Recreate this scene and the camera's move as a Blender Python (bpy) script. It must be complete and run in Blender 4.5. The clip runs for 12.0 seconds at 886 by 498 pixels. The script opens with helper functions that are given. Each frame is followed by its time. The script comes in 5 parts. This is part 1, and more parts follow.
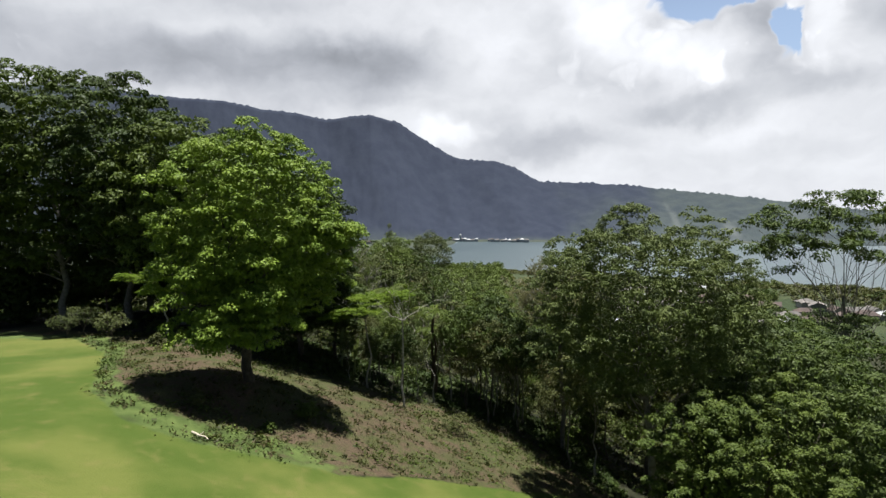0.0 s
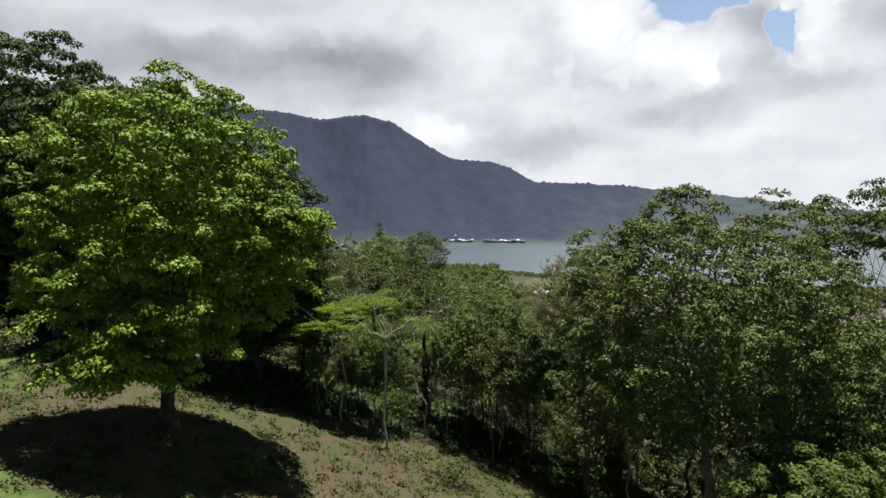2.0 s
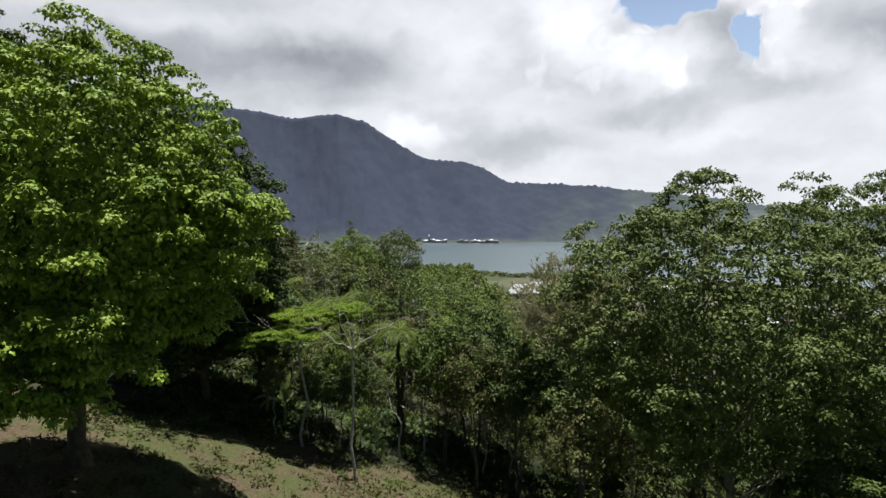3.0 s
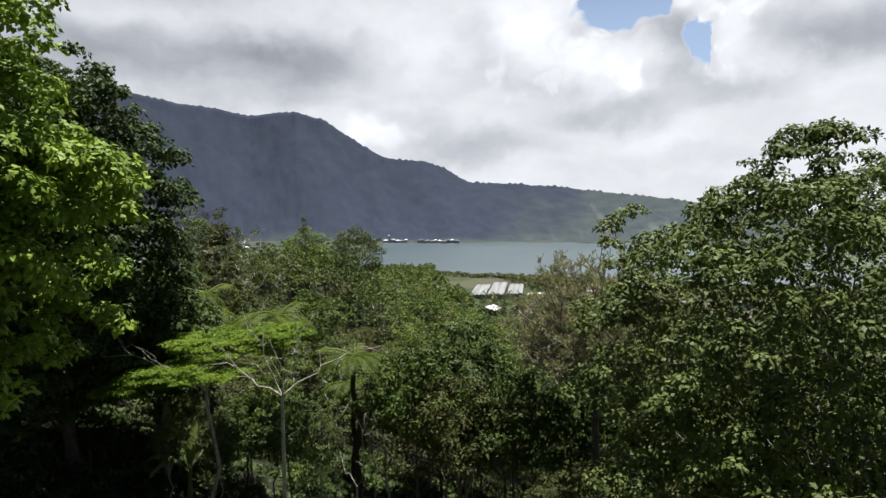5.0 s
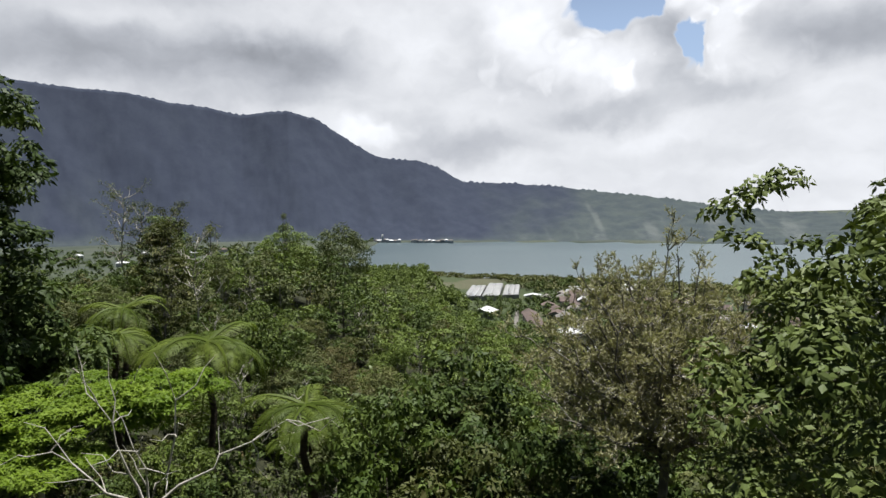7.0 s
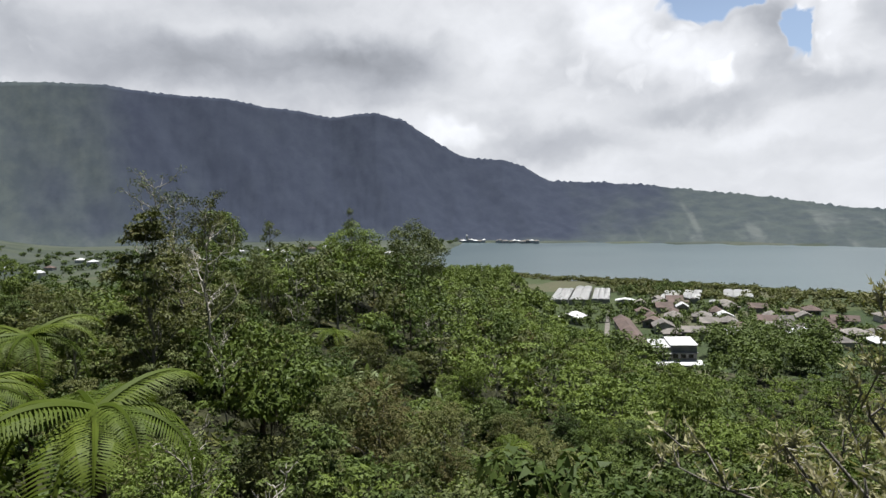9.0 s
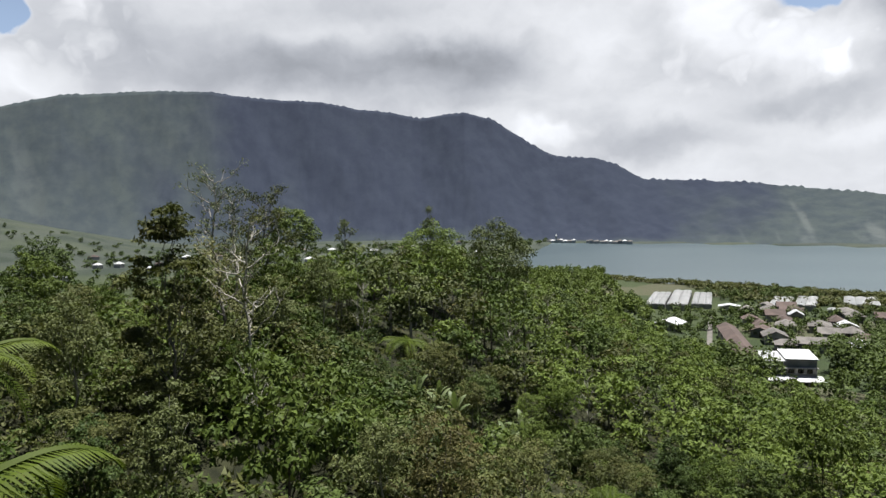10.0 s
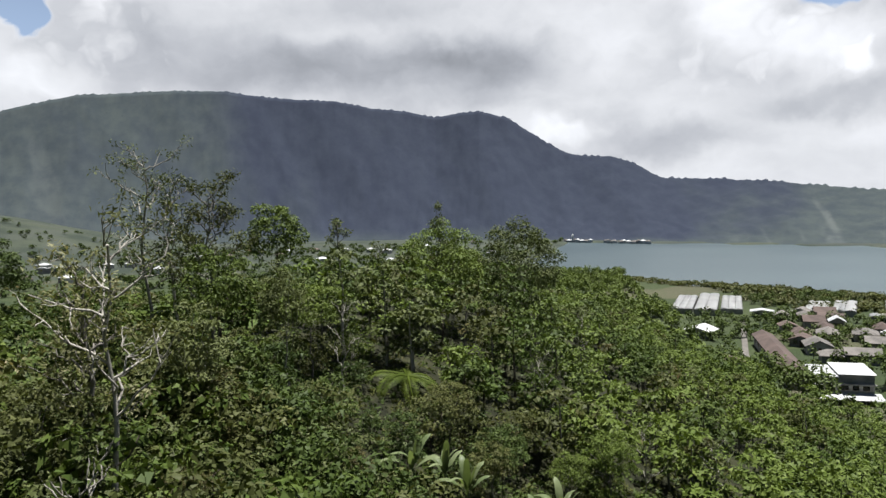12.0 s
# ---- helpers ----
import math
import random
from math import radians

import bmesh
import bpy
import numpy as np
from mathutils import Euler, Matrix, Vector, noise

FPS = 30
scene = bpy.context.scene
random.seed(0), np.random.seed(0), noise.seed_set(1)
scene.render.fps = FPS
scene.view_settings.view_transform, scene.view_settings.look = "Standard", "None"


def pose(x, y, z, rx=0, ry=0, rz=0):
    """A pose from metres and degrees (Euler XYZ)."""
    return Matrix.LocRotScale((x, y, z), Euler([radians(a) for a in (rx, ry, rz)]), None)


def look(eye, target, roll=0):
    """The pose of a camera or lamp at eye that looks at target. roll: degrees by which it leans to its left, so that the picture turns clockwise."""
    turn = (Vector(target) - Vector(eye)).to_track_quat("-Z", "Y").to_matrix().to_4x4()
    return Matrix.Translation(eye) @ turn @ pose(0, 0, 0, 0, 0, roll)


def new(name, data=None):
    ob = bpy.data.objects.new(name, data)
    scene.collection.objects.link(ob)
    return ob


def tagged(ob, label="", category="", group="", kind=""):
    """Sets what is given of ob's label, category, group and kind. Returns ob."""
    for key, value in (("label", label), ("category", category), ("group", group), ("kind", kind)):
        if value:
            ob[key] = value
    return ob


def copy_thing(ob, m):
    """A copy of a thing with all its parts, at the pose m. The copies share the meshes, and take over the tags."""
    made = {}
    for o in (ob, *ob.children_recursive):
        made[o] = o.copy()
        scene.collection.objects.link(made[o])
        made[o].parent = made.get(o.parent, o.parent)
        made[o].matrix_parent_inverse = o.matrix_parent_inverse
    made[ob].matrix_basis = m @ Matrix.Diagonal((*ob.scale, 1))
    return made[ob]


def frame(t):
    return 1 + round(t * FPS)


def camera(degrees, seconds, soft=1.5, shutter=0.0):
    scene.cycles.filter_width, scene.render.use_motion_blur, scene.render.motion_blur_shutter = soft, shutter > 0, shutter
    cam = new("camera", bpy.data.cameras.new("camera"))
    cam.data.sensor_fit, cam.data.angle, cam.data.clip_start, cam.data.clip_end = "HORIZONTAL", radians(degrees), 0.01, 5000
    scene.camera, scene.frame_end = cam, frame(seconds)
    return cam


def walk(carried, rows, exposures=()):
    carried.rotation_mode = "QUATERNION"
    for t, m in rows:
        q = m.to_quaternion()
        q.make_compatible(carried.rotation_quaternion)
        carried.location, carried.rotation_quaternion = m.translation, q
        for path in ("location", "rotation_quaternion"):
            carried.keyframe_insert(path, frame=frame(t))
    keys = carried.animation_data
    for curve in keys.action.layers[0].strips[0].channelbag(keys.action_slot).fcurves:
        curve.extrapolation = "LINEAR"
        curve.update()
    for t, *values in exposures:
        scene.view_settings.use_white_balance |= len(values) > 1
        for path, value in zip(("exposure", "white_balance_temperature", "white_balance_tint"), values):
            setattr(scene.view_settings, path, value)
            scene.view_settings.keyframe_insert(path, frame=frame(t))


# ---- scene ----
cam = camera(70.8, 12.0)
METRES, EYE, TILT, LEAN, TURN = 75.0, 6.3, 0.0, 0.0, 0.0
ROWS = [
    (0.0, 0.0, 0.0, 0.0, -0.09, -3.02, 1.66),
    (0.5, 0.0006, 0.0382, -0.0023, -0.25, -2.99, 1.67),
    (1.0, 0.001, 0.077, -0.0052, -0.37, -2.98, 1.65),
    (1.5, 0.0012, 0.116, -0.0085, -0.46, -2.95, 1.63),
    (2.0, 0.0011, 0.1547, -0.0115, -0.54, -2.94, 1.64),
    (2.5, -0.0002, 0.1936, -0.0144, -1.37, -2.94, 1.61),
    (3.0, -0.0012, 0.2323, -0.0187, -2.99, -2.97, 1.61),
    (5.0, -0.001, 0.3825, -0.0279, -6.66, -3.07, 1.5),
    (5.5, 0.0021, 0.4153, -0.0295, -6.92, -3.07, 1.51),
    (6.0, 0.0066, 0.4523, -0.0313, -7.12, -3.08, 1.58),
    (6.5, 0.0111, 0.4854, -0.0329, -7.26, -3.09, 1.57),
    (8.5, 0.0341, 0.6451, -0.0423, -4.99, -3.01, 1.54),
    (9.0, 0.0414, 0.6967, -0.0452, 0.6, -2.85, 1.54),
    (9.5, 0.0455, 0.7436, -0.0474, 5.97, -2.71, 1.54),
    (10.0, 0.0458, 0.7975, -0.0482, 8.72, -2.67, 1.5),
    (10.5, 0.0426, 0.8456, -0.0489, 9.55, -2.65, 1.52),
    (11.0, 0.0362, 0.8996, -0.0491, 9.77, -2.67, 1.49),
    (11.5, 0.0291, 0.9445, -0.0494, 9.95, -2.67, 1.52),
    (12.0, 0.0203, 0.9934, -0.0493, 10.05, -2.69, 1.5),
]
walk(cam, [(t, pose(0, 0, EYE, TILT, LEAN, TURN) @ pose(METRES * x, METRES * y, METRES * z, 90 + pitch, roll, yaw)) for t, x, y, z, yaw, pitch, roll in ROWS],
     [(0.0, 1.4, 6280, 11), (6.0, 1.38, 6280, 11), (9.0, 1.33, 6280, 11), (12.0, 1.33, 6280, 11)])


# ---------------------------------------------------------------- world, sun, exposure
def direction(az, el):
    a, e = radians(az), radians(el)
    return Vector((math.sin(a) * math.cos(e), math.cos(a) * math.cos(e), math.sin(e)))


class Nodes:
    """A small builder for node trees."""

    def __init__(self, tree):
        self.t = tree
        tree.nodes.clear()

    def n(self, kind):
        return self.t.nodes.new(kind)

    def put(self, sock, v):
        if isinstance(v, bpy.types.NodeSocket):
            self.t.links.new(v, sock)
        elif isinstance(v, (tuple, list)) and len(v) == 3 and sock.type == "RGBA":
            sock.default_value = (*v, 1.0)
        else:
            sock.default_value = v

    def math(self, op, a, b=0.0, clamp=False):
        m = self.n("ShaderNodeMath")
        m.operation, m.use_clamp = op, clamp
        self.put(m.inputs[0], a), self.put(m.inputs[1], b)
        return m.outputs[0]

    def vmath(self, op, a, b=None, scale=None):
        m = self.n("ShaderNodeVectorMath")
        m.operation = op
        self.put(m.inputs[0], a)
        if b is not None:
            self.put(m.inputs[1], b)
        if scale is not None:
            self.put(m.inputs["Scale"], scale)
        return m.outputs["Value"] if op == "DOT_PRODUCT" else m.outputs[0]

    def ramp(self, v, lo, hi, a=0.0, b=1.0, smooth=True):
        m = self.n("ShaderNodeMapRange")
        m.interpolation_type = "SMOOTHSTEP" if smooth else "LINEAR"
        for s, x in zip(range(5), (v, lo, hi, a, b)):
            self.put(m.inputs[s], x)
        return m.outputs[0]

    def mix(self, f, a, b):
        m = self.n("ShaderNodeMix")
        m.data_type = "RGBA"
        self.put(m.inputs[0], f), self.put(m.inputs[6], a), self.put(m.inputs[7], b)
        return m.outputs[2]

    def noise(self, vec, scale, detail=4.0, rough=0.55, out=0, dist=0.0):
        m = self.n("ShaderNodeTexNoise")
        if vec is not None:
            self.put(m.inputs["Vector"], vec)
        m.inputs["Scale"].default_value, m.inputs["Detail"].default_value = scale, detail
        m.inputs["Roughness"].default_value, m.inputs["Distortion"].default_value = rough, dist
        return m.outputs[out]


SUN_AZ, SUN_EL = 40.0, 81.0
SUN_POWER, SKY_POWER, CLOUD_POWER = 5.0, 0.02, 0.422


def build_world():
    """Broken cloud over the mountain: soft grey bands, bright heaps, a few openings to the blue."""
    w = bpy.data.worlds.new("sky")
    scene.world = w
    w.use_nodes = True
    g = Nodes(w.node_tree)
    co = g.n("ShaderNodeTexCoord").outputs["Generated"]
    sky = g.n("ShaderNodeTexSky")
    sky.sky_type, sky.sun_disc = "NISHITA", False
    sky.sun_elevation, sky.sun_rotation = radians(SUN_EL), radians(SUN_AZ)
    sky.altitude = 1200
    g.put(sky.inputs[0], co)
    blue = g.vmath("SCALE", sky.outputs[0], scale=SKY_POWER)
    # bearing and elevation of the direction, in tens of degrees
    axis = g.n("ShaderNodeSeparateXYZ")
    g.put(axis.inputs[0], co)
    bearing = g.math("MULTIPLY", g.math("ARCTAN2", axis.outputs[0], axis.outputs[1]), 18 / math.pi)
    height = g.math("MULTIPLY", g.math("ARCSINE", axis.outputs[2]), 18 / math.pi)
    flat = g.n("ShaderNodeCombineXYZ")
    g.put(flat.inputs[0], bearing), g.put(flat.inputs[1], height)
    p = flat.outputs[0]

    def ragged(vec, scale, amount, detail=5.0):
        n = g.vmath("SUBTRACT", g.noise(vec, scale, detail, 0.55, out=1), (0.5, 0.5, 0.5))
        return g.vmath("ADD", vec, g.vmath("SCALE", n, scale=amount))

    def puffs(vec, scale, detail=3.0):
        v = g.n("ShaderNodeTexVoronoi")
        v.feature = "SMOOTH_F1"
        v.inputs["Scale"].default_value, v.inputs["Detail"].default_value = scale, detail
        v.inputs["Roughness"].default_value, v.inputs["Smoothness"].default_value = 0.5, 0.3
        g.put(v.inputs["Vector"], vec)
        return g.ramp(v.outputs["Distance"], 0.75, 0.1, 0.0, 1.0, smooth=False)

    def patches(rows, vec, inner=0.1):
        """Sum of soft ellipses (bearing, elevation, half width, half height, weight), in degrees."""
        total = None
        for az, el, ra, re, k in rows:
            q = g.vmath("MULTIPLY", g.vmath("SUBTRACT", vec, (az / 10, el / 10, 0)), (10 / ra, 10 / re, 0))
            n = g.n("ShaderNodeVectorMath")
            n.operation = "LENGTH"
            g.put(n.inputs[0], q)
            b = g.math("MULTIPLY", g.ramp(n.outputs["Value"], 1.0, inner), k)
            total = b if total is None else g.math("ADD", total, b)
        return total

    soft, rough = ragged(p, 1.1, 0.75), ragged(ragged(p, 2.6, 0.40, 2.0), 7.0, 0.12, 3.0)
    wide = g.vmath("MULTIPLY", soft, (0.55, 1.5, 1.0))
    bands = g.noise(wide, 1.5, 4.0, 0.45)
    wisps = g.noise(g.vmath("MULTIPLY", rough, (0.7, 1.6, 1.0)), 3.6, 4.0, 0.5)
    heap = puffs(rough, 2.6, 2.0)
    lumps = patches([(19, 13.5, 16, 6.5, 1.0), (30, 13, 10, 6, 1.0), (-38, 14, 8, 7, 1.0), (4, 7, 8, 3, 0.5)], soft, 0.3)
    value = g.math("ADD", 0.765, g.math("MULTIPLY", g.math("SUBTRACT", bands, 0.5), 0.34))
    value = g.math("ADD", value, g.math("MULTIPLY", g.math("SUBTRACT", wisps, 0.5), 0.15))
    value = g.math("ADD", value, g.math("MULTIPLY", g.math("MULTIPLY", g.math("SUBTRACT", heap, 0.5), lumps), 0.34))
    grey = patches([(-11, 12.4, 19, 5.0, 0.31), (-26, 13.6, 15, 4.6, 0.27), (-5, 14.8, 13, 4.0, 0.17), (-32, 17, 9, 3, 0.08), (10, 6.0, 9, 2.2, 0.17), (22, 8.2, 10, 1.9, 0.20), (40, 13, 8, 4.5, 0.36), (33, 9.0, 7, 1.6, 0.12), (27, 4.8, 12, 1.4, 0.06), (-17, 18.5, 16, 3.4, 0.16)], soft)
    heads = patches([(14.8, 15.5, 5.2, 4.4, 0.30), (22, 12.6, 7.8, 3.4, 0.36), (31.4, 15.4, 3.8, 3.4, 0.36), (32.0, 12.2, 4.5, 2.6, 0.26), (28.6, 17.6, 2.6, 2.2, 0.34), (0.5, 7.6, 5, 1.6, 0.20), (-37.5, 18.6, 3.5, 2.0, 0.26), (-42, 11.5, 6, 2.6, 0.22), (5, 15, 8, 4, 0.10)], rough)
    value = g.math("SUBTRACT", g.math("ADD", value, heads), grey)
    gap = patches([(22.4, 18.1, 5.3, 3.9, 1.2), (25.4, 17.0, 2.6, 1.9, 0.8), (28.8, 13.9, 1.5, 2.8, 1.0), (33.6, 19.2, 2.8, 1.3, 1.0), (23.5, 21.5, 7, 3, 1.2), (-43.8, 16.6, 3.0, 3.2, 1.0), (-47, 20, 5, 4, 1.2), (-48, 13.0, 3.0, 1.6, 0.8)], rough, 0.0)
    value = g.math("ADD", value, g.math("MULTIPLY", g.ramp(gap, 0.0, 0.45), 0.36))
    value = g.ramp(value, 0.28, 1.1, 0.28, 1.1, smooth=False)
    tint = g.mix(g.ramp(value, 0.3, 0.8), (0.95, 0.99, 1.06), (0.99, 1.0, 1.015))
    cloud = g.vmath("SCALE", tint, scale=g.math("MULTIPLY", value, CLOUD_POWER))
    # openings to the blue; clear sky overhead and behind
    gap = g.ramp(g.math("ADD", gap, g.math("MULTIPLY", g.math("SUBTRACT", 0.5, heap), 0.55)), 0.36, 0.56)
    clear = g.math("MAXIMUM", g.ramp(axis.outputs[2], 0.38, 0.58), g.ramp(axis.outputs[1], 0.25, -0.2))
    clear = g.math("MAXIMUM", gap, clear, clamp=True)
    low = g.math("MULTIPLY", g.ramp(axis.outputs[2], 0.5, 0.25), g.ramp(axis.outputs[1], -0.1, 0.5, 0.15, 1.0))
    haze = g.vmath("ADD", blue, g.vmath("SCALE", g.vmath("ADD", blue, (0.075, 0.08, 0.08)), scale=low))
    col = g.mix(clear, cloud, haze)
    bg = g.n("ShaderNodeBackground")
    g.put(bg.inputs[0], col)
    out = g.n("ShaderNodeOutputWorld")
    g.put(out.inputs[0], bg.outputs[0])


build_world()
sun = new("sun", bpy.data.lights.new("sun", "SUN"))
sun.data.energy, sun.data.angle, sun.data.color = SUN_POWER, radians(0.55), (1.0, 0.97, 0.91)
sun.matrix_world = look(direction(SUN_AZ, SUN_EL) * 200, (0, 0, 0))


# ---------------------------------------------------------------- materials
def shader(name):
    m = bpy.data.materials.new(name)
    m.use_nodes = True
    return m, Nodes(m.node_tree)


def finish(g, colour, rough=0.8, bump=None, strength=0.3, distance=0.05, spec=0.3, metal=0.0):
    p = g.n("ShaderNodeBsdfPrincipled")
    g.put(p.inputs["Base Color"], colour), g.put(p.inputs["Roughness"], rough)
    p.inputs["Specular IOR Level"].default_value, p.inputs["Metallic"].default_value = spec, metal
    if bump is not None:
        b = g.n("ShaderNodeBump")
        b.inputs["Strength"].default_value, b.inputs["Distance"].default_value = strength, distance
        g.put(b.inputs["Height"], bump), g.put(p.inputs["Normal"], b.outputs[0])
    o = g.n("ShaderNodeOutputMaterial")
    g.put(o.inputs[0], p.outputs[0])
    return p


def position(g):
    return g.n("ShaderNodeNewGeometry").outputs["Position"]


def plain(name, a, b, scale=2.0, rough=0.7, fine=14.0, spec=0.3, bump=0.3, distance=0.02, metal=0.0):
    """Two tones mixed at two scales, with a slight relief."""
    m, g = shader(name)
    co = g.n("ShaderNodeTexCoord").outputs["Object"]
    n1, n2 = g.noise(co, scale, 5.0), g.noise(co, scale * fine, 4.0)
    f = g.math("ADD", g.math("MULTIPLY", n1, 0.65), g.math("MULTIPLY", n2, 0.35))
    info = g.n("ShaderNodeObjectInfo").outputs["Random"]
    f = g.math("ADD", g.ramp(f, 0.36, 0.64), g.math("MULTIPLY", g.math("SUBTRACT", info, 0.5), 0.5), clamp=True)
    finish(g, g.mix(f, a, b), rough, n2, bump, distance, spec, metal)
    return m


def leafy(name, dark, light, warm=None, through_light=0.3, rough=0.58):
    """Leaf: tone varies leaf by leaf, twig by twig and plant by plant; some light passes through."""
    m, g = shader(name)
    island = g.n("ShaderNodeNewGeometry").outputs["Random Per Island"]
    co = g.n("ShaderNodeTexCoord").outputs["Object"]
    n1 = g.noise(co, 0.7, 3.0)
    info = g.n("ShaderNodeObjectInfo").outputs["Random"]
    f = g.math("ADD", g.math("MULTIPLY", island, 0.24), g.math("MULTIPLY", g.ramp(n1, 0.35, 0.65), 0.57))
    f = g.math("ADD", f, g.math("MULTIPLY", g.math("SUBTRACT", info, 0.5), 0.62), clamp=True)
    col = g.mix(f, dark, light)
    if warm:
        pick = g.ramp(g.noise(co, 0.35, 2.0), 0.55, 0.7)
        pick = g.math("MULTIPLY", pick, g.ramp(island, 0.2, 0.9))
        col = g.mix(pick, col, warm)
    p = g.n("ShaderNodeBsdfPrincipled")
    g.put(p.inputs["Base Color"], col)
    p.inputs["Roughness"].default_value, p.inputs["Specular IOR Level"].default_value = rough, 0.11
    tr = g.n("ShaderNodeBsdfTranslucent")
    g.put(tr.inputs[0], g.vmath("MULTIPLY", col, (1.1, 1.15, 0.6)))
    mx = g.n("ShaderNodeMixShader")
    mx.inputs[0].default_value = through_light
    g.put(mx.inputs[1], p.outputs[0]), g.put(mx.inputs[2], tr.outputs[0])
    o = g.n("ShaderNodeOutputMaterial")
    g.put(o.inputs[0], mx.outputs[0])
    return m


LEAF_BRIGHT = leafy("leaf_bright", (0.058, 0.102, 0.010), (0.160, 0.222, 0.028), through_light=0.08, rough=0.56)
LEAF_DARK = leafy("leaf_dark", (0.025, 0.041, 0.009), (0.062, 0.085, 0.020), through_light=0.14)
LEAF_MID = leafy("leaf_mid", (0.033, 0.053, 0.009), (0.083, 0.110, 0.022), through_light=0.16)
LEAF_OLIVE = leafy("leaf_olive", (0.0406, 0.0481, 0.0135), (0.0924, 0.0986, 0.032), (0.0801, 0.0616, 0.0258), through_light=0.18)
LEAF_BROWN = leafy("leaf_brown", (0.095, 0.098, 0.046), (0.26, 0.25, 0.14), (0.20, 0.165, 0.10), through_light=0.3)
LEAF_DULL = leafy("leaf_dull", (0.042, 0.060, 0.014), (0.104, 0.126, 0.036), through_light=0.10, rough=0.56)
LEAF_LIME = leafy("leaf_lime", (0.050, 0.076, 0.012), (0.110, 0.143, 0.032), through_light=0.2)
LEAF_GREY = leafy("leaf_greyed", (0.045, 0.058, 0.018), (0.108, 0.122, 0.046), through_light=0.18)
LEAF_HEATH = leafy("leaf_heath", (0.0468, 0.0443, 0.0142), (0.0974, 0.0893, 0.032), (0.0893, 0.0616, 0.0271), through_light=0.15)
LEAF_FEATHER = leafy("leaf_feathery", (0.085, 0.135, 0.013), (0.165, 0.225, 0.027), through_light=0.4)
FROND = leafy("fern_frond", (0.043, 0.064, 0.007), (0.094, 0.120, 0.018), through_light=0.28)
BANANA = leafy("banana_leaf", (0.0924, 0.1232, 0.0524), (0.191, 0.2218, 0.117), through_light=0.4, rough=0.4)
GRASS = leafy("grass_blade", (0.037, 0.0419, 0.0123), (0.077, 0.0739, 0.0278), (0.0862, 0.0647, 0.0338))
STRAW = leafy("straw_blade", (0.1232, 0.0986, 0.0493), (0.2218, 0.1786, 0.0986))
BARK = plain("bark_brown", (0.0308, 0.0246, 0.0185), (0.0801, 0.0647, 0.0493), 3.0, 0.9, 10.0, bump=0.8, distance=0.05)
BARK_PALE = plain("bark_pale", (0.1602, 0.1478, 0.1232), (0.308, 0.2895, 0.2526), 4.0, 0.85, 9.0, bump=0.5)
BARK_GREY = plain("bark_grey", (0.0739, 0.0678, 0.0586), (0.1602, 0.1478, 0.1294), 3.0, 0.9, 9.0, bump=0.7)
BARK_FERN = plain("bark_fern", (0.0216, 0.0154, 0.0111), (0.0616, 0.0401, 0.0246), 8.0, 0.95, 6.0, bump=0.9, distance=0.06)
ROOF_WHITE = plain("roof_white", (0.2587, 0.2649, 0.271), (0.3819, 0.3819, 0.3758), 0.15, 0.55, 8.0)
ROOF_FILM = plain("roof_film", (0.308, 0.3142, 0.3142), (0.4066, 0.4066, 0.4004), 0.12, 0.4, 10.0)
ROOF_BROWN = plain("roof_brown", (0.0401, 0.029, 0.0246), (0.0801, 0.0566, 0.0481), 0.3, 0.85, 12.0, bump=0.6)
ROOF_GREY = plain("roof_grey", (0.0616, 0.0566, 0.0524), (0.1355, 0.1232, 0.1109), 0.3, 0.85, 12.0, bump=0.6)
WALL_PALE = plain("wall_pale", (0.2587, 0.2464, 0.2279), (0.4066, 0.3942, 0.3696), 0.3, 0.85, 10.0)
WALL_GREY = plain("wall_grey", (0.1478, 0.1478, 0.1417), (0.2464, 0.2402, 0.2279), 0.3, 0.85, 10.0)
WOOD_DARK = plain("wood_dark", (0.0308, 0.0216, 0.0154), (0.0739, 0.0493, 0.0308), 2.0, 0.7, 10.0)
TARMAC = plain("track_surface", (0.0801, 0.0739, 0.0647), (0.1417, 0.1294, 0.1139), 0.4, 0.9, 12.0)
DEADWOOD = plain("dead_wood", (0.2156, 0.1848, 0.1355), (0.3819, 0.3388, 0.2587), 3.0, 0.85, 8.0)


def glass_material():
    m, g = shader("window_glass")
    finish(g, (0.0123, 0.0154, 0.0185), 0.06, spec=0.6)
    return m


def water_material():
    m, g = shader("lake_water")
    co = position(g)
    st = g.n("ShaderNodeMapping")
    g.put(st.inputs[0], co)
    st.inputs["Scale"].default_value = (0.22, 0.22, 0.22)
    n = g.noise(st.outputs[0], 1.0, 5.0, 0.6)
    big = g.noise(co, 0.006, 4.0)
    finish(g, g.mix(g.ramp(big, 0.35, 0.65), (0.032, 0.050, 0.055), (0.042, 0.062, 0.066)), 0.28, n, 0.35, 0.6, spec=0.35)
    return m


